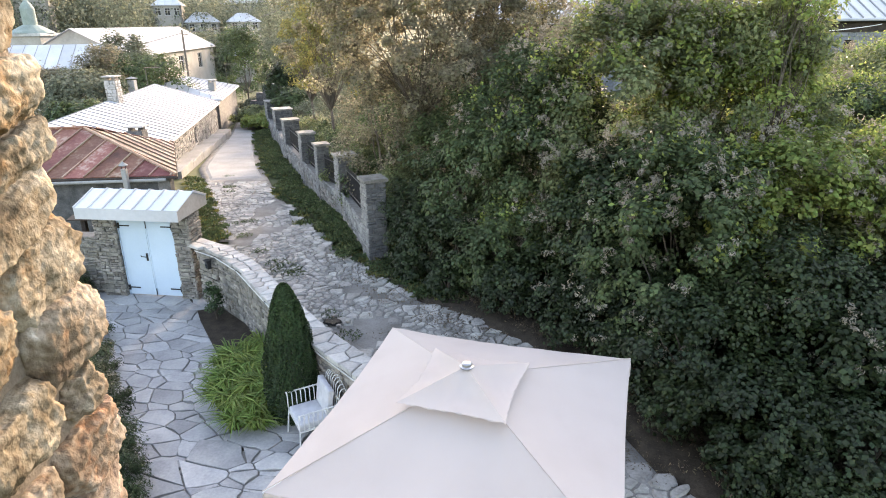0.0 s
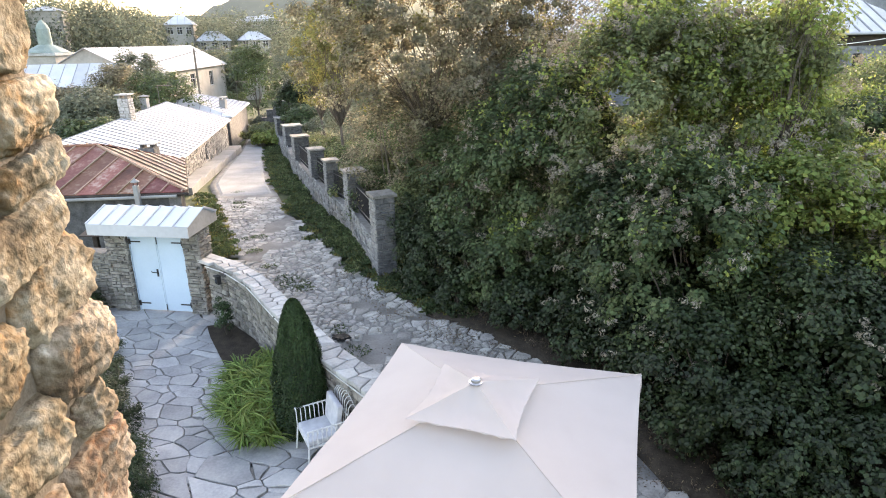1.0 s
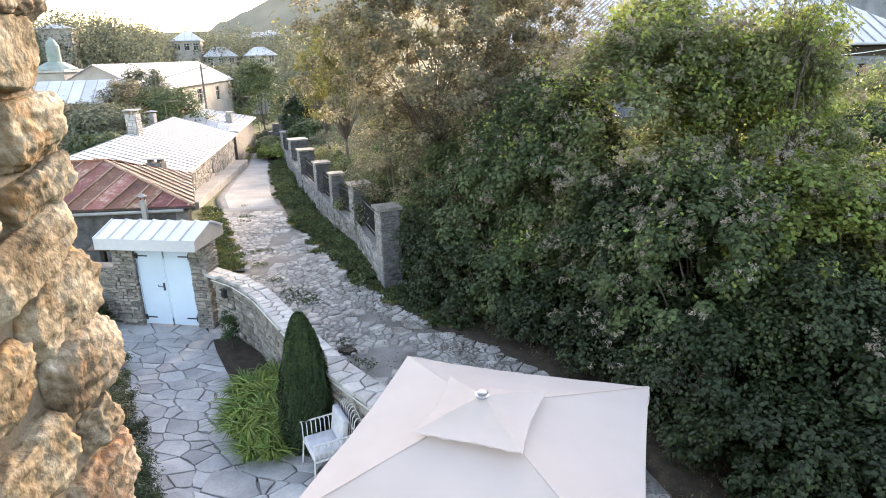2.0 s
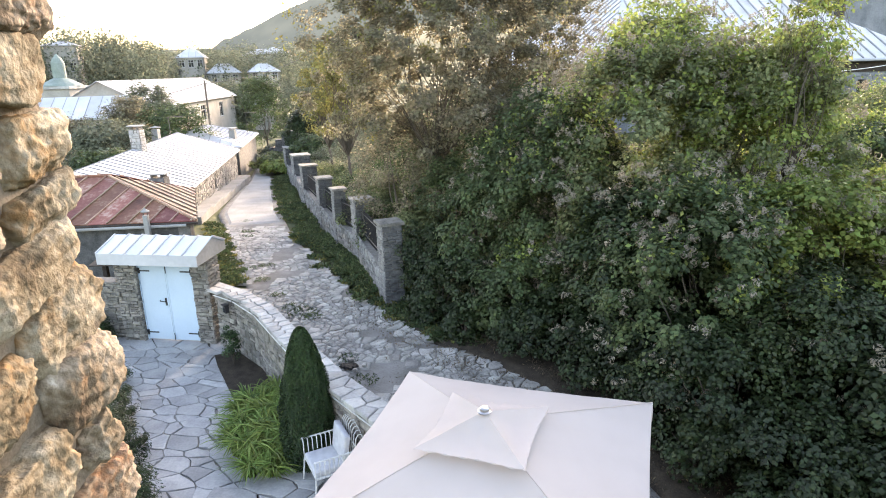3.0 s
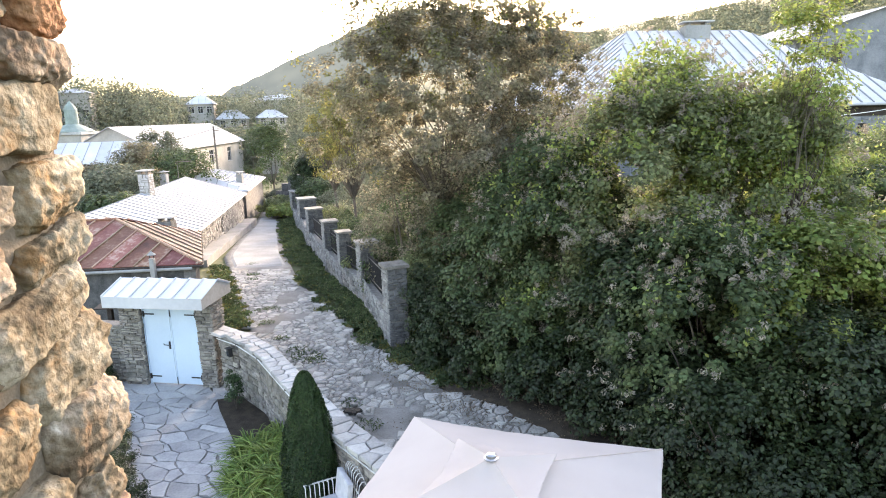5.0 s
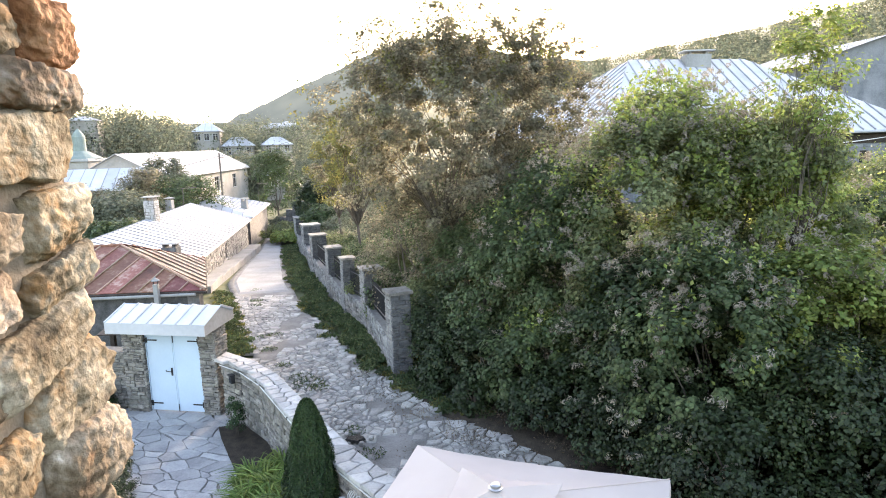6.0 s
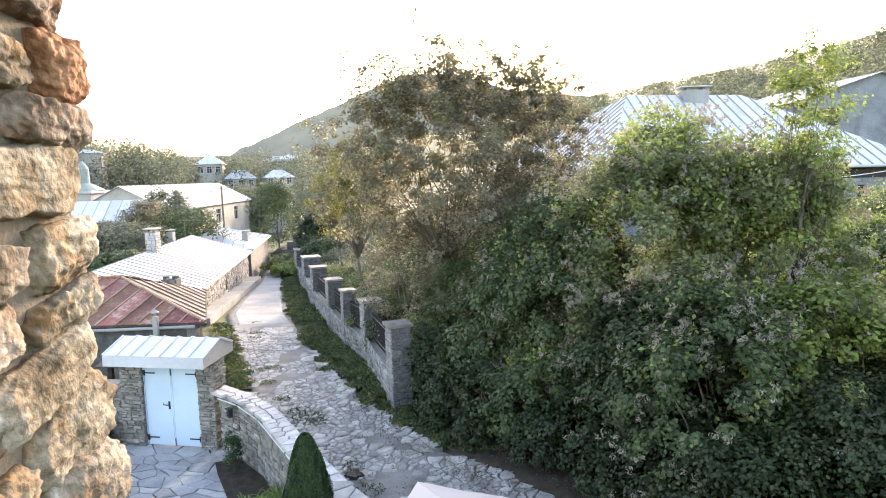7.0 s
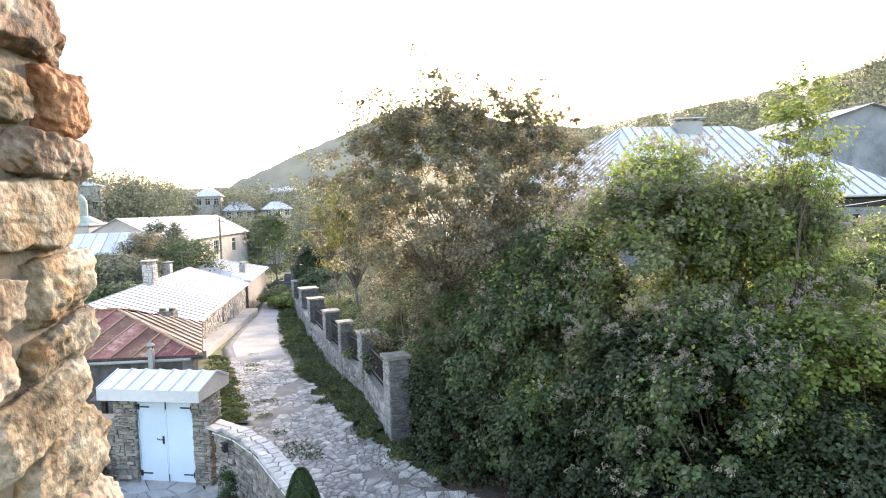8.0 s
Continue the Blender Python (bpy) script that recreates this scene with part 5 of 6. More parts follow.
def ruined_wall():
    t = thing("ruined_wall", (-14.0, 54.0, -1.6), "dark ruined rubble wall overgrown at the lane's bend", "wall", kind="structure")
    rng = random.Random(44)
    L, a, b = 7.5, Vector((-17.6, 56.5)), Vector((-10.6, 53.4))
    d = (b - a).normalized()
    m = Matrix(((d.x, -d.y, 0, a.x), (d.y, d.x, 0, a.y), (0, 0, 1, 0), (0, 0, 0, 1)))
    heights = [0.3, 0.9, 1.6, 2.1, 2.4, 2.0, 2.3, 2.6, 2.2, 1.8]
    bm = bmesh.new()
    step_u = L / len(heights)
    for k, h in enumerate(heights):
        box(bm, k * step_u, (k + 1) * step_u, 0.03, 0.5, -2.4, h - 0.6, m)
    bmesh.ops.remove_doubles(bm, verts=bm.verts, dist=1e-4)
    part("core", bm, M_DARK_SHADED_STONE, t)
    for k, h in enumerate(heights):
        masonry(t, (m @ Vector((k * step_u, 0, 0))).xy, (m @ Vector(((k + 1) * step_u, 0, 0))).xy, h + 1.7, rng, M_DARK_SHADED_STONE, course=(0.15, 0.3), wide=(0.2, 0.5), gap=0.02, depth=0.05, base=-2.3, part_stones=False)


ruined_wall()

# ---- trees and shrubs ----
BUSH = "dense dark-green hedge shrub hung with grey seed heads"
HG = "hedge along the lane"


def gz(x, y):
    return ground_z(x, y) - 0.03


def hedge_shrub(x, y, top, rx, ry, n, seed, mat=None, label=BUSH, **kw):
    """top: height of the crown's top; the crown reaches nearly to the ground."""
    z0 = gz(x, y)
    hz = (top - z0) / 2
    shrub("hedge_shrub", (x, y, z0), (x, y, z0 + hz * 1.02), (rx, ry, hz * 0.98), n, mat or L_BUSH, label, "shrub", seed, group=HG, **kw)


FINE = dict(size=(0.06, 0.125))
# pale leaves high, dark leaves low: the hedge's light gradient in leaf colour
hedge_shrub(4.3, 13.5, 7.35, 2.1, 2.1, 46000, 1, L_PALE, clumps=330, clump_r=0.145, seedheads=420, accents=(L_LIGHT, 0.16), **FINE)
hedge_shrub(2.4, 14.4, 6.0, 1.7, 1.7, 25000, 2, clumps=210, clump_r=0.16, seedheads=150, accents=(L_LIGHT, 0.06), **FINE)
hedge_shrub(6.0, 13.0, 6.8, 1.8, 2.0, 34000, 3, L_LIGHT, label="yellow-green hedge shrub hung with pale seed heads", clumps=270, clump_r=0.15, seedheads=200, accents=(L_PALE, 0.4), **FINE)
hedge_shrub(4.35, 10.6, 4.5, 1.8, 1.9, 32000, 4, clumps=260, clump_r=0.155, seedheads=180, accents=(L_LIGHT, 0.03), **FINE)
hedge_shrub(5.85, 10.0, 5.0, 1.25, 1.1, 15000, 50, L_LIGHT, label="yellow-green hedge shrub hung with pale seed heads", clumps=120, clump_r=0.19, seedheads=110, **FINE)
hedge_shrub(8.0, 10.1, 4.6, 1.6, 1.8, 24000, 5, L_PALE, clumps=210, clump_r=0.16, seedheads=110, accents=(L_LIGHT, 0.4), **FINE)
hedge_shrub(0.9, 15.5, 4.6, 1.4, 1.5, 15000, 6, clumps=150, clump_r=0.18, seedheads=40, **FINE)
# darkened leaves here hold the shade low in the hedge
hedge_shrub(6.6, 8.2, 2.9, 1.7, 1.5, 20000, 7, L_IVY_SHADED, clumps=170, clump_r=0.18, seedheads=60, **FINE)
hedge_shrub(3.5, 11.9, 4.2, 1.4, 1.4, 20000, 8, L_IVY_SHADED, clumps=170, clump_r=0.18, seedheads=90, **FINE)
hedge_shrub(9.8, 10.8, 4.3, 2.0, 2.2, 18000, 9, L_PALE, clumps=180, clump_r=0.17, seedheads=60, **FINE)
hedge_shrub(4.2, 11.5, 4.7, 1.4, 1.4, 14000, 51, clumps=110, clump_r=0.2, seedheads=40, **FINE)
hedge_shrub(1.4, 13.3, 2.7, 1.0, 1.0, 10000, 10, clumps=90, clump_r=0.22, accents=(L_LIGHT, 0.12), **FINE)
# low front shrubs, their leaves coloured dark for the shade down there
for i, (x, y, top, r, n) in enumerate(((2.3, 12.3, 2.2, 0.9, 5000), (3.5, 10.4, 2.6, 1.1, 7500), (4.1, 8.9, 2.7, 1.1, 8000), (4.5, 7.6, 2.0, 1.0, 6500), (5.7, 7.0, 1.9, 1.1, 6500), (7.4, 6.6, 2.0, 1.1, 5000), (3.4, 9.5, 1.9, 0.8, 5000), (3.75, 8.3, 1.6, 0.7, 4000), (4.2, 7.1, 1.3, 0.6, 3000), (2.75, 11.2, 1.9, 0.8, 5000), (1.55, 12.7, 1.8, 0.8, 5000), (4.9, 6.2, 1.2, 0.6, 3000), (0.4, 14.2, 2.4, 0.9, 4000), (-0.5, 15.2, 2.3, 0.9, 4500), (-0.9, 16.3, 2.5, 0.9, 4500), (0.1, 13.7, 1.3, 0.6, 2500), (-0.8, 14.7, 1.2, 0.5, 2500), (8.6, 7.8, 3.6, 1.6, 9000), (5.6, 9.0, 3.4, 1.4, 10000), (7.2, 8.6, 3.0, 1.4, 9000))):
    hedge_shrub(x, y, top, r, r, int(n * 1.3), 30 + i, L_IVY_SHADED, "low spreading shrub at the foot of the hedge", clumps=110, clump_r=0.22, size=(0.05, 0.105))
shrub("maple_sapling", (6.1, 11.7, gz(6.1, 11.7)), (6.15, 11.6, 7.05), (0.8, 0.8, 1.95), 5200, L_LIGHT, "slender young tree with fresh yellow-green leaves", "tree", 41, size=(0.05, 0.1), clumps=90, clump_r=0.17, stems=44, trunk=0.045, stem_r=0.012, shell=0.15)
for i, (x, y, top, rx, ry, n, mat) in enumerate(((12.5, 17.5, 4.9, 2.6, 2.6, 20000, L_BUSH), (15.5, 20, 5.8, 3, 3, 18000, L_PALE), (12.0, 14.0, 4.2, 2.2, 2.2, 18000, L_BUSH), (9.4, 18.6, 5.3, 2.4, 2.4, 16000, L_LIGHT), (19, 22.5, 5.8, 3, 3, 14000, L_BUSH))):
    hedge_shrub(x, y, top, rx, ry, n, 60 + i, mat, "tangled green shrub in the overgrown garden", accents=(L_LIGHT, 0.25), clumps=150, clump_r=0.2, size=(0.06, 0.12))
# the browning trees
shrub("browning_tree", (-0.6, 19.5, gz(-0.6, 19.5)), (-0.65, 19.3, 6.7), (3.75, 2.8, 3.8), 66000, L_BROWN, "broad tree with thinning browned autumn leaves", "tree", 71, size=(0.06, 0.13), clumps=460, clump_r=0.1, stems=70, trunk=0.16, stem_r=0.02, accents=(L_YELLOW, 0.06), shell=0.35)
shrub("browning_tree", (1.5, 21.4, gz(1.5, 21.4)), (2.3, 21.0, 7.0), (2.4, 2.1, 3.7), 36000, L_BROWN, "tall tree with sparse brown leaves and bare twigs", "tree", 72, size=(0.06, 0.12), clumps=320, clump_r=0.1, stems=60, trunk=0.12, stem_r=0.018, shell=0.35)
shrub("yellowing_tree", (-4.9, 29.0, gz(-4.9, 29.0)), (-5.2, 29.0, 5.5), (1.5, 1.8, 3.3), 6500, L_YELLOW, "thin yellow-green tree with bare twigs", "tree", 73, size=(0.08, 0.15), clumps=110, clump_r=0.14, stems=80, trunk=0.09, stem_r=0.022, shell=0.2)
shrub("yellowing_tree", (-7.0, 35, gz(-7.0, 35)), (-7.3, 35, 5.2), (1.7, 2.0, 2.6), 6500, L_YELLOW, "yellow-green tree behind the fence", "tree", 74, size=(0.09, 0.17), clumps=90, clump_r=0.17, stems=50, trunk=0.1, stem_r=0.03, shell=0.2)
# undergrowth behind the fence
for i, (x, y, top, r, n, mat) in enumerate(((0.2, 18.0, 4.2, 1.5, 12000, L_BUSH), (-2.1, 20.6, 2.5, 1.3, 7000, L_BUSH), (-1.7, 20.0, 5.6, 1.6, 9000, L_BROWN), (0.6, 19.2, 6.0, 1.7, 11000, L_BROWN), (-3.3, 23.4, 2.3, 1.3, 6000, L_PALE), (-4.0, 26.4, 2.4, 1.5, 6000, L_BUSH), (-1.4, 26.0, 5.0, 2.5, 11000, L_BUSH), (-5.6, 31.4, 2.0, 1.5, 5000, L_BUSH), (-4.0, 33.0, 4.2, 2.6, 8000, L_FAR), (-7.2, 34.8, 1.8, 1.4, 4000, L_PALE), (-6.6, 44.0, 3.6, 2.8, 7000, L_FAR), (-1.2, 18.6, 2.6, 1.1, 7000, L_PALE), (-2.0, 21.8, 3.2, 1.4, 9000, L_PALE), (-3.1, 24.8, 2.7, 1.5, 7000, L_BROWN), (-0.4, 22.8, 6.0, 1.9, 15000, L_BUSH), (-4.5, 28.6, 2.2, 1.5, 6000, L_PALE), (-6.6, 37, 1.6, 1.7, 5000, L_BROWN), (-8.6, 43, 1.6, 1.9, 5000, L_FAR), (2.0, 17.2, 6.0, 1.8, 18000, L_BUSH))):
    shrub("undergrowth_shrub", (x, y, gz(x, y)), (x, y, gz(x, y) + (top - gz(x, y)) / 2), (r, r, (top - gz(x, y)) / 2), n, mat, "wild shrub and dry weeds behind the stone fence", "shrub", 80 + i, clumps=110, clump_r=0.2, group="undergrowth behind the fence", size=(0.06, 0.12))
# trees of the village
VT = "trees of the village"
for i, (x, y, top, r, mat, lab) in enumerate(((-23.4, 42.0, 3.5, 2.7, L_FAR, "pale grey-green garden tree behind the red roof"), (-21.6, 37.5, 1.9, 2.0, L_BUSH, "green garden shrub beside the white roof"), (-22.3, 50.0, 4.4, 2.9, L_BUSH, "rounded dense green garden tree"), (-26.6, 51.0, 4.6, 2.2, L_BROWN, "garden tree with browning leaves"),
                                              (-27.2, 56.0, 5.6, 2.4, L_FAR, "tall garden tree behind the white roof"), (-19.4, 64.0, 6.0, 2.5, L_BUSH, "dense dark green roadside tree"), (-14.2, 50.0, -0.6, 1.7, L_LIGHT, "light green shrub at the bend of the lane"), (-15.4, 52.2, -0.3, 1.8, L_PALE, "grey-green shrub at the bend of the lane"), (-12.6, 51.6, 3.2, 1.6, L_IVY_SHADED, "dark ivy bush over the ruined wall"), (-10.8, 48.0, 1.6, 1.8, L_BUSH, "green bush behind the last fence pillar"),
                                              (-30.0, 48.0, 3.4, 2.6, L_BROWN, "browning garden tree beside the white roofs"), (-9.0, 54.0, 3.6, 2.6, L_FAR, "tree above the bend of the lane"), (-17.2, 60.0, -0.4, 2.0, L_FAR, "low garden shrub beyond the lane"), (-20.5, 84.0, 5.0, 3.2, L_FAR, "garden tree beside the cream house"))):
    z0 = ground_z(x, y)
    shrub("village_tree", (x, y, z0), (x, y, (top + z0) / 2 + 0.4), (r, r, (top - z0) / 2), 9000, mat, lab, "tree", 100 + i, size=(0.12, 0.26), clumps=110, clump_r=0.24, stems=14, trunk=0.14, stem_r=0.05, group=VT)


def far_woods(name, rings, label, mat, seed, size, per):
    """Crowns too far off to count, in one mesh of leaf clumps."""
    rng = np.random.default_rng(seed)
    P, N, S = [], [], []
    for x, y, z, r, h in rings:
        n = per
        u = rng.normal(size=(n, 3))
        u /= np.linalg.norm(u, axis=1, keepdims=True)
        lump = 1 + 0.25 * np.sin(u[:, 0] * 5 + x) * np.cos(u[:, 1] * 6 + y) + 0.18 * rng.normal(size=n)
        p = np.array([x, y, z + h * 0.5]) + u * np.array([r, r, h * 0.55]) * lump[:, None]
        P.append(p), N.append(u + np.array([0, 0, 0.5]) + 0.6 * rng.normal(size=(n, 3))), S.append(size * (0.6 + 0.8 * rng.random(n)) * np.ones(n))
    ob = new(name, leaf_mesh(name, np.concatenate(P), np.concatenate(N), np.concatenate(S), mat, rng, aspect=0.8))
    return tagged(ob, label, "woods", kind="stuff")


rw = np.random.default_rng(7)
near_woods, mid_woods, hill_woods = [], [], []
for k in range(120):
    az = rw.uniform(-0.62, -0.24)
    r = rw.uniform(150, 205) if az > -0.43 else rw.uniform(125, 190)
    x, y = r * math.sin(az), r * math.cos(az)
    h = rw.uniform(7, 11)
    near_woods.append((x, y, 5.2 + r * (0.052 + 0.022 * step(-0.42, -0.5, az)) - h - rw.uniform(0, 4), rw.uniform(2.6, 4.8), h))
for k in range(46):
    az, r = rw.uniform(-0.44, -0.2), rw.uniform(112, 132)
    x, y = r * math.sin(az), r * math.cos(az)
    near_woods.append((x, y, rw.uniform(-2.2, -0.4), rw.uniform(2.4, 3.8), 6.0))
for k in range(90):
    az, r = rw.uniform(-0.7, -0.12), rw.uniform(170, 300)
    x, y = r * math.sin(az), r * math.cos(az)
    mid_woods.append((x, y, ground_z(x, y) - 1, rw.uniform(4, 7), rw.uniform(6, 11)))
for k in range(340):
    az, r = rw.uniform(0.12, 0.85), rw.uniform(130, 420)
    x, y = r * math.sin(az), r * math.cos(az)
    hill_woods.append((x, y, ground_z(x, y) - 1, rw.uniform(3.5, 6.5), rw.uniform(7, 13)))
# the haze over these woods is in their leaf colours
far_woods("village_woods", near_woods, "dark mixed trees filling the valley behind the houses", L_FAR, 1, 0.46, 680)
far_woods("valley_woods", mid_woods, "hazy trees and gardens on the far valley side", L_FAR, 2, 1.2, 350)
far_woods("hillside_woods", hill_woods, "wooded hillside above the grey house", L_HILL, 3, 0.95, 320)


# ---- courtyard: slab, hedge, bed, plants, chair ----
PATIO = [(-8.7, 14.75), (-6.05, 14.45), (-5.9, 13.4), (-5.3, 12.1), (-4.35, 10.3), (-3.75, 9.0), (-2.55, 9.0), (-3.46, 8.3), (-4.35, 7.6), (-5.2, 6.0), (-5.6, 4.5), (-6.4, 6.0), (-5.3, 8.6), (-6.9, 11.3)]


def extruded(poly, z0, z1):
    bm = bmesh.new()
    lo = [bm.verts.new((x, y, z0)) for x, y in poly]
    hi = [bm.verts.new((x, y, z1)) for x, y in poly]
    bm.faces.new(lo[::-1]), bm.faces.new(hi)
    n = len(poly)
    for i in range(n):
        bm.faces.new((lo[i], lo[(i + 1) % n], hi[(i + 1) % n], hi[i]))
    bmesh.ops.recalc_face_normals(bm, faces=bm.faces)
    return bm


def scatter(poly, gap, rng, tries=6000):
    xs, ys = [p[0] for p in poly], [p[1] for p in poly]
    pts = []
    for _ in range(tries):
        x, y = rng.uniform(min(xs), max(xs)), rng.uniform(min(ys), max(ys))
        if inside(x, y, poly) and all((x - a) ** 2 + (y - b) ** 2 > (gap * rng.uniform(0.45, 1.6)) ** 2 for a, b in pts):
            pts.append((x, y))
    return pts


def flagged(name, poly, z, gap, seed, label, thick=0.035, kind="structure", joint=0.018):
    rng = random.Random(seed)
    bm = extruded(poly, z - 0.25, z - 0.025)
    t = thing(name, (poly[0][0], poly[0][1], z), label, "paving", kind=kind)
    part("bed", bm, M_DIRT, t)
    # long, uneven flags: cells drawn in a turned and squeezed plane
    turn = Matrix.Rotation(rng.uniform(-0.5, 0.2), 2) @ Matrix.Diagonal((1.5, 1.0))
    back = turn.inverted()
    flat = [tuple(back @ Vector(p)) for p in poly]
    pts = scatter(flat, gap * 0.72, rng)
    for q, (px, py) in zip(cells(pts, joint, gap * 1.25, [gap * gap * rng.uniform(-0.16, 0.2) for _ in pts]), pts):
        if not q:
            continue
        q = [tuple(turn @ Vector(p)) for p in q]
        px, py = turn @ Vector((px, py))
        v, f = slab(q, thick + rng.uniform(-0.006, 0.008), 0.007, rng, 0.03, 0.002)
        ob = part_mesh("flagstone", mesh_of("flagstone", [(x - px, y - py, w) for x, y, w in v], f, M_FLAG), t)
        ob.matrix_basis = pose(px, py, z - 0.03, rng.uniform(-0.4, 0.4), rng.uniform(-0.4, 0.4), 0)
    return t


flagged("patio", PATIO, 0.0, 0.37, 3, "irregular blue-grey flagstone path across the courtyard")
flagged("terrace", [(-4.33, 7.5), (-2.45, 8.96), (-1.5, 8.25), (-0.3, 6.9), (0.6, 5.8), (1.2, 4.4), (-4.6, 4.0), (-5.0, 5.6)], 0.15, 0.36, 5, "raised flagstone terrace under the parasol")
bed = tagged(new("planting_bed", None), "dark soil planting bed along the garden wall", "flower bed", kind="structure")
bed.matrix_basis = Matrix.Translation((-4.6, 11.6, 0))
part("soil", extruded([(-6.0, 13.75), (-5.75, 13.25), (-4.6, 11.3), (-3.6, 9.1), (-2.6, 9.15), (-2.15, 9.3), (-3.5, 11.3), (-4.6, 13.0), (-5.5, 13.95)], -0.1, 0.06), M_SOIL, bed)


def strap_plant(name, x, y, n, length, seed, mat, label, category, lean=1.0, z=0.05):
    """Arching strap leaves from one crown, each a narrow ribbon."""
    rng = random.Random(seed)
    t = thing(name, (x, y, z), label, category, "daylilies of the bed")
    vs, fs = [], []
    for _ in range(n):
        a, l = rng.uniform(0, 2 * math.pi), length * rng.uniform(0.6, 1.1)
        w = rng.uniform(0.014, 0.024)
        r0 = rng.uniform(0, 0.16)
        ox, oy = x + r0 * math.cos(a * 1.7), y + r0 * math.sin(a * 1.7)
        reach = l * rng.uniform(0.4, 0.85) * lean
        sx, sy = -math.sin(a), math.cos(a)
        k0 = len(vs)
        for i in range(6):
            f = i / 5
            px, py = ox + math.cos(a) * reach * f ** 1.4, oy + math.sin(a) * reach * f ** 1.4
            pz = z + l * (1.25 * f - 0.85 * f * f * (0.7 + lean * 0.3))
            ww = w * (1 - f ** 2.5) + 0.001
            vs += [(px - sx * ww, py - sy * ww, pz), (px, py, pz - ww * 0.5), (px + sx * ww, py + sy * ww, pz)]
        for i in range(5):
            o = k0 + 3 * i
            fs += [(o, o + 1, o + 4, o + 3), (o + 1, o + 2, o + 5, o + 4)]
    under(new("leaves", mesh_of("leaves", vs, fs, mat)), t)
    return t


for i, (x, y, l) in enumerate(((-4.15, 11.0, 0.8), (-3.75, 10.6, 0.85), (-4.3, 10.8, 0.65), (-3.95, 10.1, 0.8), (-3.5, 9.9, 0.8), (-3.7, 9.5, 0.75), (-3.3, 9.35, 0.7), (-4.0, 9.7, 0.7), (-3.5, 8.95, 0.65), (-4.1, 10.35, 0.7), (-3.1, 9.8, 0.8), (-3.15, 8.95, 0.62), (-3.6, 11.2, 0.8), (-3.3, 10.5, 0.8))):
    strap_plant("daylily", x, y, 190, l * 1.3, 300 + i, L_LILY, "clump of arching light-green daylily leaves in the bed", "plant")


def build_cypress(x, y, z0, h, wide, n, seed, label, size=1.0):
    rng = np.random.default_rng(seed)
    t = thing("cypress", (x, y, z0 + 0.03), label, "tree")
    f = rng.random(n) ** 0.85
    a = rng.random(n) * 2 * math.pi
    prof = wide * np.clip((1.01 - f) / 0.55, 0, 1) ** 0.46 * np.clip((f + 0.2) / 0.35, 0, 1) ** 0.5 * (1.05 - 0.15 * f)
    prof *= 1 + 0.07 * np.sin(a * 5 + f * 9) + 0.05 * np.sin(a * 11 - f * 23)
    r = prof * (0.72 + 0.3 * rng.random(n) ** 0.5)
    p = np.stack([x + r * np.cos(a), y + r * np.sin(a), z0 + 0.1 + f * (h - 0.1)], 1)
    nr = np.stack([np.cos(a), np.sin(a), 0.25 + 0 * a], 1) + 0.5 * rng.normal(size=(n, 3))
    under(new("foliage", leaf_mesh("foliage", p, nr, (0.026 + 0.034 * rng.random(n)) * size, L_CYPRESS, rng, aspect=0.4)), t)
    part("trunk", tubed([(x, y, z0), (x, y, z0 + h * 0.9)], [0.06, 0.015], 7), M_BARK, t)


build_cypress(-2.61, 9.3, 0.0, 2.62, 0.44, 44000, 17, "clipped dark green columnar cypress in the bed")
build_cypress(39.5, 56.5, ground_z(39.5, 56.5) - 0.1, 12.3 - ground_z(39.5, 56.5), 0.9, 6000, 18, "dark pointed cypress before the upper grey house", 3.0)
shrub("young_cypress", (-5.35, 13.25, 0.05), (-5.35, 13.25, 0.55), (0.16, 0.16, 0.5), 1600, L_CYPRESS, "small young conifer by the garden wall", "tree", 400, size=(0.03, 0.06), clumps=30, clump_r=0.4, stems=4, stem_r=0.01)


def hedge_row():
    rng = np.random.default_rng(23)
    line = [(-9.6, 14.3), (-7.9, 11.9), (-7.05, 10.5), (-6.3, 9.3), (-5.6, 8.2), (-5.05, 7.3), (-4.7, 6.4)]
    for i, (x, y) in enumerate(line):
        p, nr, cc = crown_points((x, y, 0.3), (0.62, 0.85, 0.56), 13000, 110, rng, 0.5, 0.24)
        t = thing("boxwood_bush", (x, y, -0.05), "low dark green evergreen bush edging the path", "shrub", "bushes edging the path")
        ok = p[:, 2] > -0.02
        under(new("crown", leaf_mesh("crown", p[ok], nr[ok], 0.036 + 0.038 * rng.random(ok.sum()), L_BOX, rng, aspect=0.32)), t)
        part("stems", branches(bmesh.new(), (x, y, -0.05), cc[:6], rng, 0.012), M_BARK, t)


hedge_row()


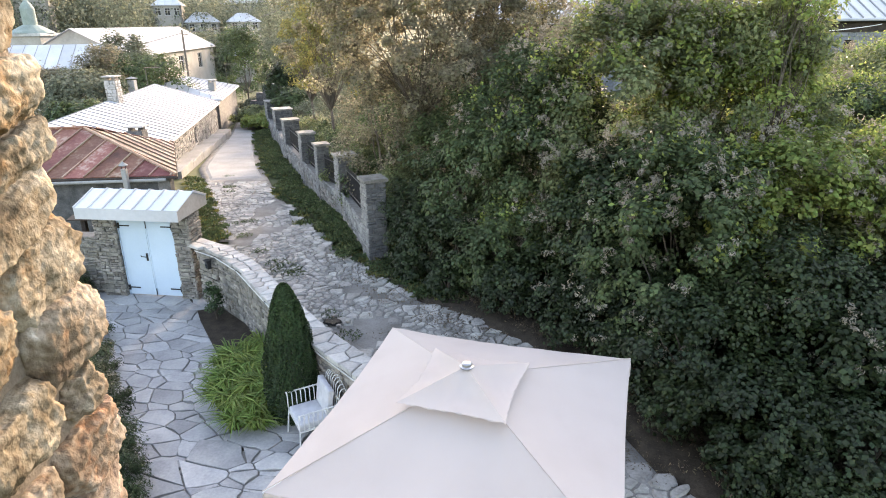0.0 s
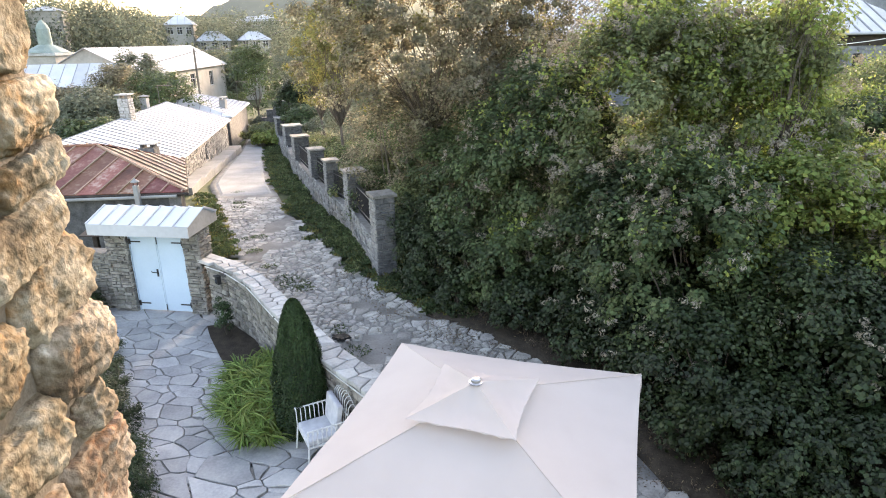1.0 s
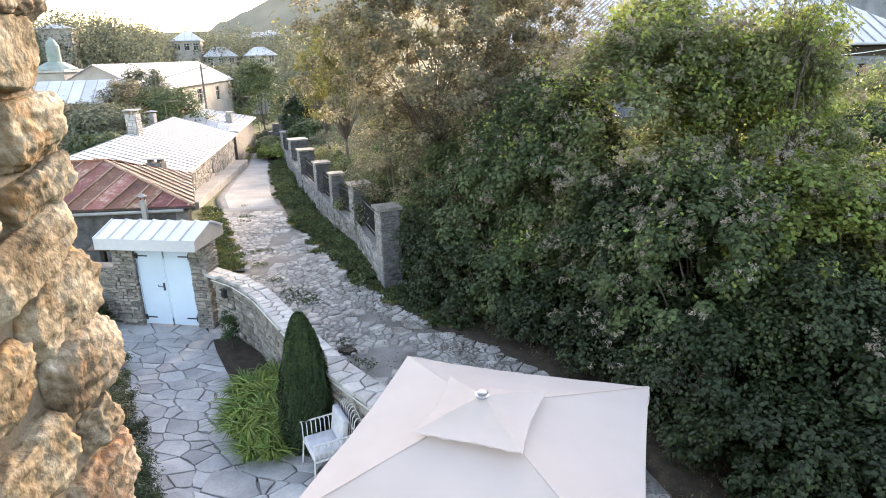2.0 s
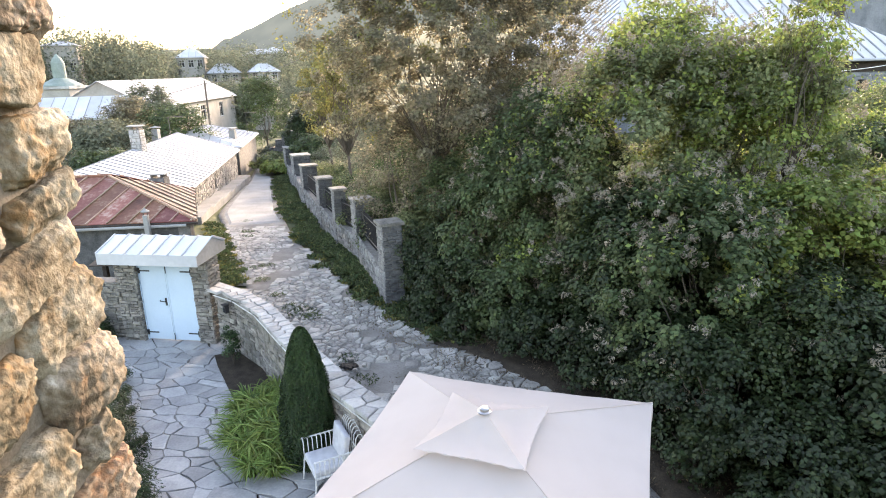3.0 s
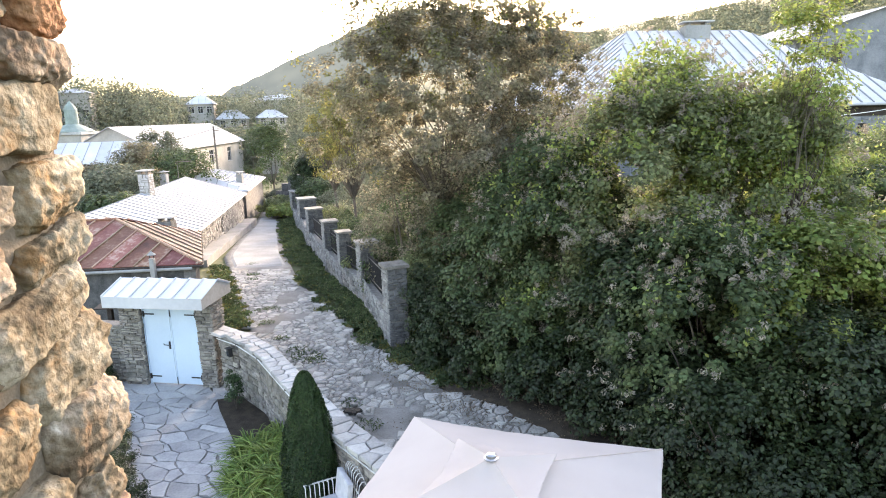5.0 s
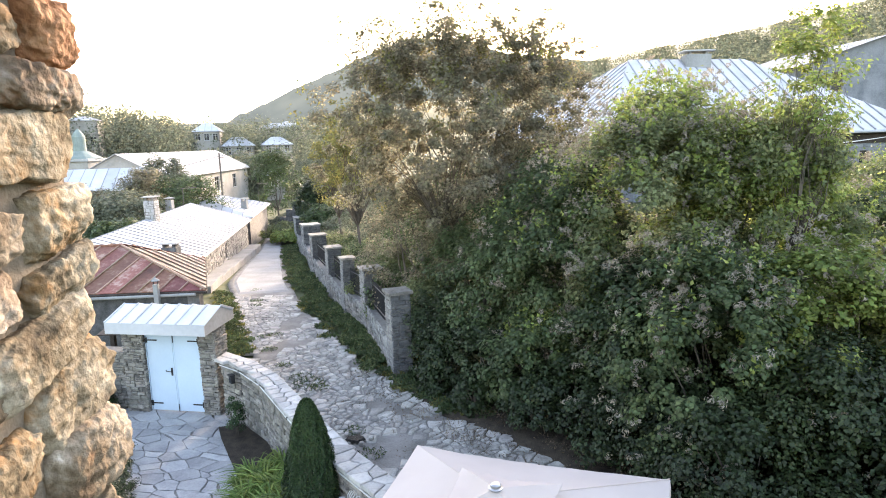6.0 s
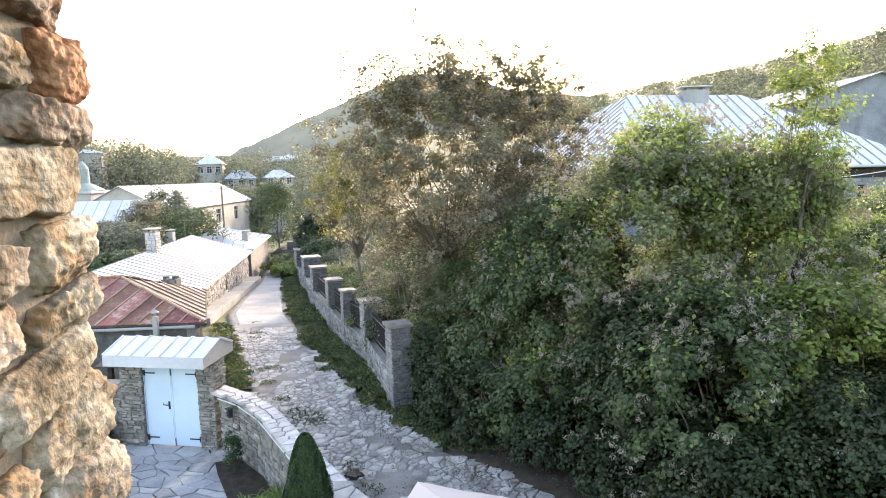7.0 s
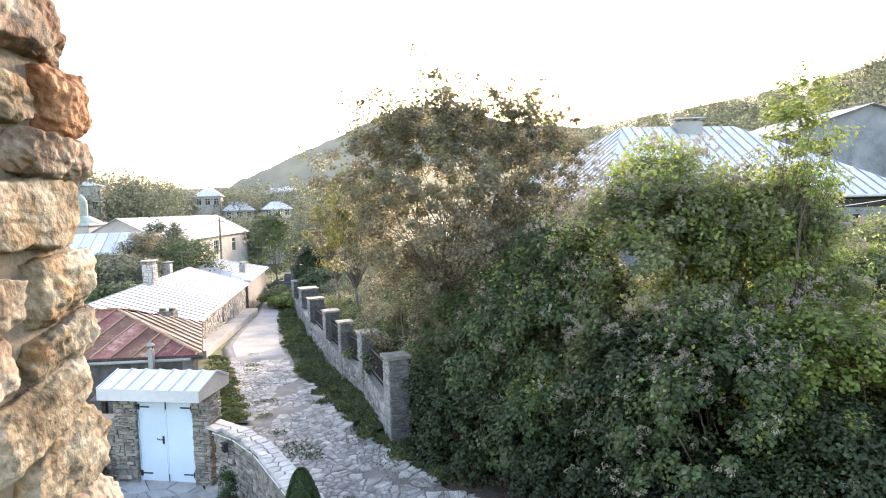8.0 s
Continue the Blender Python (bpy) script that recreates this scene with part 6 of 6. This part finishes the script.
# ---- white wire armchair with cushions ----
def build_chair():
    """Built about its own origin, front towards -y."""
    t = thing("garden_armchair", (0, 0, 0), "white wrought-iron garden armchair with pale grey cushions", "chair")
    w, d, sh = 0.34, 0.3, 0.4
    part("seat_frame", boxed(-w, w, -d, d, sh - 0.03, sh, bevel=0.008), M_WHITEIRON, t, local=True)
    part("seat_cushion", boxed(-w + 0.03, w - 0.03, -d, d - 0.05, sh, sh + 0.09, bevel=0.03), M_CUSHION, t, "pale grey seat cushion", local=True)
    part("back_cushion", boxed(-w + 0.05, w - 0.05, -0.05, 0.05, 0, 0.42, Matrix.Translation((0, d - 0.1, sh + 0.1)) @ Matrix.Rotation(-0.16, 4, "X"), 0.03), M_CUSHION, t, "pale grey back cushion", local=True)
    for sx in (-1, 1):
        for sy in (-1, 1):
            part("leg", tubed([(sx * w, sy * d, sh - 0.02), (sx * (w + 0.03), sy * (d + 0.04), 0.0)], 0.014, 7), M_WHITEIRON, t, local=True)
        n = 9
        for k in range(n):
            y = -d + 2 * d * k / (n - 1)
            top = sh + 0.3
            p = [(sx * w, y, sh - 0.02), (sx * w, y, top - 0.04), (sx * (w + 0.02), y, top), (sx * (w + 0.06), y, top), (sx * (w + 0.075), y, top - 0.05)]
            part("arm_bar", tubed(p, 0.009, 6), M_WHITEIRON, t, local=True)
        part("arm_rail", tubed([(sx * (w + 0.04), -d - 0.02, sh + 0.3), (sx * (w + 0.04), d, sh + 0.3)], 0.012, 7), M_WHITEIRON, t, local=True)
    for k in range(9):
        x = -w + 2 * w * k / 8
        top = sh + 0.5 + 0.1 * math.cos(x / w * 1.3)
        p = [(x, d, sh - 0.02), (x, d + 0.08, top - 0.05), (x, d + 0.12, top), (x, d + 0.17, top), (x, d + 0.19, top - 0.06)]
        part("back_bar", tubed(p, 0.009, 6), M_WHITEIRON, t, local=True)
    part("back_rail", tubed([(-w, d + 0.06, sh + 0.36), (w, d + 0.06, sh + 0.36)], 0.012, 7), M_WHITEIRON, t, local=True)
    return t


chair = build_chair()
chair.matrix_basis = pose(-2.16, 8.62, 0.157, 0, 0, -62) @ Matrix.Diagonal((1.0, 1.0, 1.06, 1))

# ---- weeds and leaf litter ----
def tufts(name, spots, label, mat, seed, h=0.16, n=60, lift=0.0):
    rng = np.random.default_rng(seed)
    P, N, S = [], [], []
    for x, y, r in spots:
        k = int(n * (r / 0.3) ** 2)
        a, q = rng.random(k) * 2 * math.pi, r * np.sqrt(rng.random(k))
        px, py = x + q * np.cos(a), y + q * np.sin(a)
        pz = np.array([max(ground_z(u, v), lie(v) + 0.02) for u, v in zip(px, py)]) + h * 0.4 * rng.random(k) + lift
        P.append(np.stack([px, py, pz], 1)), N.append(rng.normal(size=(k, 3)) + np.array([0, 0, 0.3])), S.append(h * (0.4 + 0.8 * rng.random(k)))
    ob = new(name, leaf_mesh(name, np.concatenate(P), np.concatenate(N), np.concatenate(S), mat, rng, aspect=0.3))
    return tagged(ob, label, "weeds", kind="stuff")


rs = random.Random(9)
verge = []
for s in np.linspace(0.42, 0.86, 260):
    a, b = lane_edges(s)
    d = (a - b).normalized()
    k = rs.uniform(-1.0, 0.2)
    verge.append((b.x + d.x * k, b.y + d.y * k, rs.uniform(0.12, 0.36)))
    if 0.55 < s < 0.68:
        k = rs.uniform(-0.5, 0.1)
        verge.append((a.x - d.x * k, a.y - d.y * k, rs.uniform(0.12, 0.28)))
tufts("roadside_weeds", verge, "green weeds and grass along the lane's edges", L_BUSH, 5, 0.2, 90)
ivy = []
for (xa, ya, *_), (xb, yb, *_) in zip(PILLARS, PILLARS[1:]):
    for k in range(16):
        f = rs.random()
        ivy.append((xa + (xb - xa) * f - rs.uniform(0.1, 0.75), ya + (yb - ya) * f, rs.uniform(0.2, 0.4)))
for h, mat, sd in ((0.2, L_BUSH, 15), (0.16, L_PALE, 16)):
    tufts("fence_ivy", ivy, "dark trailing ivy and weeds at the foot of the stone fence", mat, sd, h, 110, 0.12)
tufts("roadside_grass", [(x + rs.uniform(-0.3, 0.3), y + rs.uniform(-0.3, 0.3), r * 0.7) for x, y, r in verge], "yellowing grass along the lane's edges", L_YELLOW, 6, 0.16, 80)
tufts("road_grass", [(-4.2, 15.4, 0.45), (-4.5, 15.8, 0.35), (-6.6, 20.4, 0.3), (-7.0, 20.2, 0.25), (-3.9, 15.1, 0.3), (-6.3, 18.6, 0.3), (-9.0, 25.5, 0.3), (-9.3, 26.5, 0.3), (-10.2, 29, 0.3), (-5.3, 16.9, 0.25), (-2.0, 11.6, 0.3), (-2.5, 12.6, 0.25)], "grass tufts growing between the cobbles", L_BUSH, 7, 0.09, 110)
litter = []
for k in range(420):
    s = rs.uniform(0.14, 0.52)
    a, b = lane_edges(s)
    q = b.lerp(a, rs.uniform(-0.12, 0.28) ** 1 if rs.random() < 0.8 else rs.uniform(0, 0.6))
    litter.append((q.x, q.y, 0.22))
bank = []
for k in range(260):
    a, b = lane_edges(rs.uniform(0.02, 0.4))
    q = b + (b - a).normalized() * rs.uniform(0.1, 2.4)
    bank.append((q.x, q.y, 0.25))
tufts("bank_litter", bank, "dead brown leaves strewn over the soil bank", L_DRY, 18, 0.07, 26, 0.2)
tufts("leaf_litter", litter, "dry brown leaves fallen below the hedge", L_DRY, 8, 0.06, 22)


# ---- small things ----
def pothole():
    """A dark, broken pit in the lane, laid as a near-black patch, with loose stones round it."""
    rng = random.Random(3)
    cx, cy, z0 = -2.42, 12.2, lie(12)
    t = thing("pothole", (cx, cy, z0), "dark broken pit of near-black earth in the lane", "pothole")
    vs, fs, n = [], [], 26
    for r, z in ((0.05, 0.035), (0.45, 0.03), (0.8, 0.036), (1.0, 0.0)):
        for k in range(n):
            a = 2 * math.pi * k / n
            j = 1 + 0.55 * noise.noise((math.cos(a) * 2.2, math.sin(a) * 2.2, 7)) + 0.2 * noise.noise((math.cos(a) * 6, math.sin(a) * 6, 2))
            vs.append((cx + 0.2 * r * j * math.cos(a), cy + 0.15 * r * j * math.sin(a), z0 + 0.03 + z))
    for i in range(3):
        for k in range(n):
            o = i * n
            fs.append((o + k, o + (k + 1) % n, o + n + (k + 1) % n, o + n + k))
    under(new("pit", mesh_of("pit", vs, fs, M_BLACKSOIL)), t)
    shared = mesh_of("loose_stone", *rough_stone((0.05, 0.04, 0.03), 77, n=4, amp=0.015), M_COBBLE)
    for k in range(9):
        a = rng.uniform(0, 6.28)
        ob = under(new("loose_stone", shared), t)
        ob.matrix_basis = pose(cx + 0.33 * math.cos(a), cy + 0.26 * math.sin(a), z0 + 0.06, 0, 0, rng.uniform(0, 180))


pothole()


def wall_box():
    m = Matrix.Translation((-5.62, 13.98, 1.18)) @ Matrix.Rotation(-0.78, 4, "Z")
    t = thing("wall_lamp", m.translation, "small dark outdoor lamp box on the garden wall", "lamp")
    part("housing", boxed(-0.07, 0.07, -0.1, 0.0, -0.1, 0.1, m, 0.015), M_IRON, t)
    part("glass", boxed(-0.05, 0.05, -0.108, -0.102, -0.07, 0.04, m), M_GLASS, t)
    part("hood", boxed(-0.085, 0.085, -0.13, 0.0, 0.1, 0.12, m), M_IRON, t)


wall_box()


def antenna(x, y, z, h):
    t = thing("roof_antenna", (x, y, z), "thin metal television antenna on a roof mast", "antenna")
    part("mast", tubed([(x, y, z - 0.4), (x, y, z + h)], 0.025, 6), M_RUSTPOLE, t)
    part("boom", tubed([(x - 0.15, y, z + h - 0.05), (x + 1.0, y + 0.2, z + h)], 0.02, 6), M_RUSTPOLE, t)
    for k in range(6):
        u = x + 0.05 + 0.17 * k
        part("element", tubed([(u, y - 0.3, z + h - 0.03), (u, y + 0.35, z + h - 0.03)], 0.012, 5), M_RUSTPOLE, t)


antenna(-20.6, 45.0, 2.6, 1.3)
antenna(-19.0, 57.0, 2.0, 1.4)


def sheet_scraps():
    """Bent offcuts of pale sheet on a lean-to behind the gateway."""
    t = thing("lean_to", (-8.4, 17.2, 0.2), "low lean-to of dark boards behind the gateway", "shed")
    m = Matrix.Translation((-8.6, 16.9, 1.75)) @ Matrix.Rotation(0.05, 4, "Z") @ Matrix.Rotation(0.12, 4, "X")
    for k in range(8):
        part("roof_board", boxed(-1.6 + 0.4 * k, -1.22 + 0.4 * k, -0.75, 0.9, 0.0, 0.03, m), M_DARKWOOD, t)
    for x, y in ((-9.9, 16.4), (-7.3, 16.4), (-9.9, 17.6), (-7.3, 17.6)):
        part("post", boxed(x - 0.06, x + 0.06, y - 0.06, y + 0.06, -0.2, 1.76), M_DARKWOOD, t)
    rng = random.Random(8)
    for x, y in ((-9.45, 16.7), (-8.8, 16.75)):
        s = thing("sheet_scrap", (x, y, 1.78), "bent offcut of pale sheet metal on the lean-to", "scrap", "sheet scraps")
        bm = bmesh.new()
        vs = [bm.verts.new((x + u, y + v, 1.78 + w)) for u, v, w in ((-0.22, -0.1, 0), (0.2, -0.12, 0), (0.24, 0.12, 0.02), (-0.2, 0.14, 0.02), (0.0, 0.0, 0.26))]
        for q in ((0, 1, 4), (1, 2, 4), (2, 3, 4), (3, 0, 4), (3, 2, 1, 0)):
            bm.faces.new([vs[i] for i in q])
        part("sheet", bm, M_WHITEIRON, s)
    long = thing("sheet_strip", (-8.0, 17.0, 1.8), "long folded strip of pale sheet on the lean-to", "scrap", "sheet scraps")
    part("strip", boxed(-0.7, 0.7, -0.08, 0.08, 0.0, 0.04, Matrix.Translation((-7.9, 16.95, 1.8)) @ Matrix.Rotation(0.45, 4, "Z")), M_WHITEIRON, long)


sheet_scraps()


# ---- concrete part of the lane, and the footing of the white-roofed house ----
def concrete_lane():
    vs, fs, rows = [], [], 26
    for i in range(rows + 1):
        s = 0.665 + 0.3 * i / rows
        a, b = lane_edges(s)
        for k in range(7):
            q = a.lerp(b, 0.03 + 0.94 * k / 6)
            vs.append((q.x, q.y, lie(q.y) + 0.05 - (0.2 if k in (0, 6) or i == 0 else 0)))
    for i in range(rows):
        for k in range(6):
            o = i * 7 + k
            fs.append((o, o + 1, o + 8, o + 7))
    tagged(new("road_slab", mesh_of("road_slab", vs, fs, M_CONCRETE)), "pale worn concrete stretch of the lane", "road", kind="structure")
    d, n = eave_frame((-13.0, 27.0), (-16.75, 46.9))
    t = thing("footing", (-14.0, 34.0, -1.0), "pale concrete footing along the stone house", "kerb", kind="structure")
    for k in range(6):
        a = Vector((-13.0, 27.0)) + d * (2 + 3.0 * k)
        m = Matrix(((d.x, -n.x, 0, a.x), (d.y, -n.y, 0, a.y), (0, 0, 1, 0), (0, 0, 0, 1)))
        z = lie(a.y + 1.5)
        part("kerb_block", boxed(0.01, 2.99, 0.07, 0.95, z - 0.6, z + 0.32, m, 0.02), M_CONCRETE, t)


concrete_lane()


# ---- pieces of the lane ----
def cobble_lane():
    rng = random.Random(77)
    cut = [lane_edges(k / 60) for k in range(0, 42)]
    poly = [tuple(p[0]) for p in cut] + [tuple(p[1]) for p in cut][::-1]
    pts, s = [], 0.0
    while s < 0.665:
        a, b = lane_edges(s)
        w = (b - a).length
        gap = 0.235 if a.y < 24 else 0.34
        n = int(w / gap)
        for k in range(n):
            q = a.lerp(b, (k + rng.uniform(0.1, 0.9)) / n)
            bare = noise.noise((q.x * 0.55, q.y * 0.55, 9)) > (0.02 if q.y < 14.5 else 0.16)
            if q.y > 3 and not bare and (q - b).length > 0.25:
                pts.append((q.x + rng.uniform(-0.05, 0.05), q.y + rng.uniform(-0.1, 0.1)))
        a2, b2 = lane_edges(min(s + 0.002, 1))
        s += 0.002 * gap * 0.8 / max(((a2 + b2) / 2 - (a + b) / 2).length, 1e-4)
    vs, fs, count = [], [], 0
    for q, (px, py) in zip(cells(pts, 0.035, 0.24), pts):
        if not q:
            continue
        z = lie(py) + 0.03 * noise.noise((px * 0.8, py * 0.8, 3)) - 0.05 + rng.uniform(-0.012, 0.014)
        v, f = slab(q, 0.075, 0.022, rng, 0.015, 0.008)
        if count < 300 and -5.6 < px < -2.6 and 12.5 < py < 17.5:
            ob = new("cobble", mesh_of("cobble", [(x - px, y - py, w) for x, y, w in v], f, M_COBBLE))
            ob.parent = road
            ob.matrix_basis = pose(px, py, z, rng.uniform(-3, 3), rng.uniform(-3, 3), 0)
            count += 1
        else:
            k = len(vs)
            vs += [(x, y, w + z) for x, y, w in v]
            fs += [tuple(i + k for i in g) for g in f]
    ob = new("cobbles", mesh_of("cobbles", vs, fs, M_COBBLE_J))
    ob.parent = road
    tagged(ob, kind="stuff")


cobble_lane()
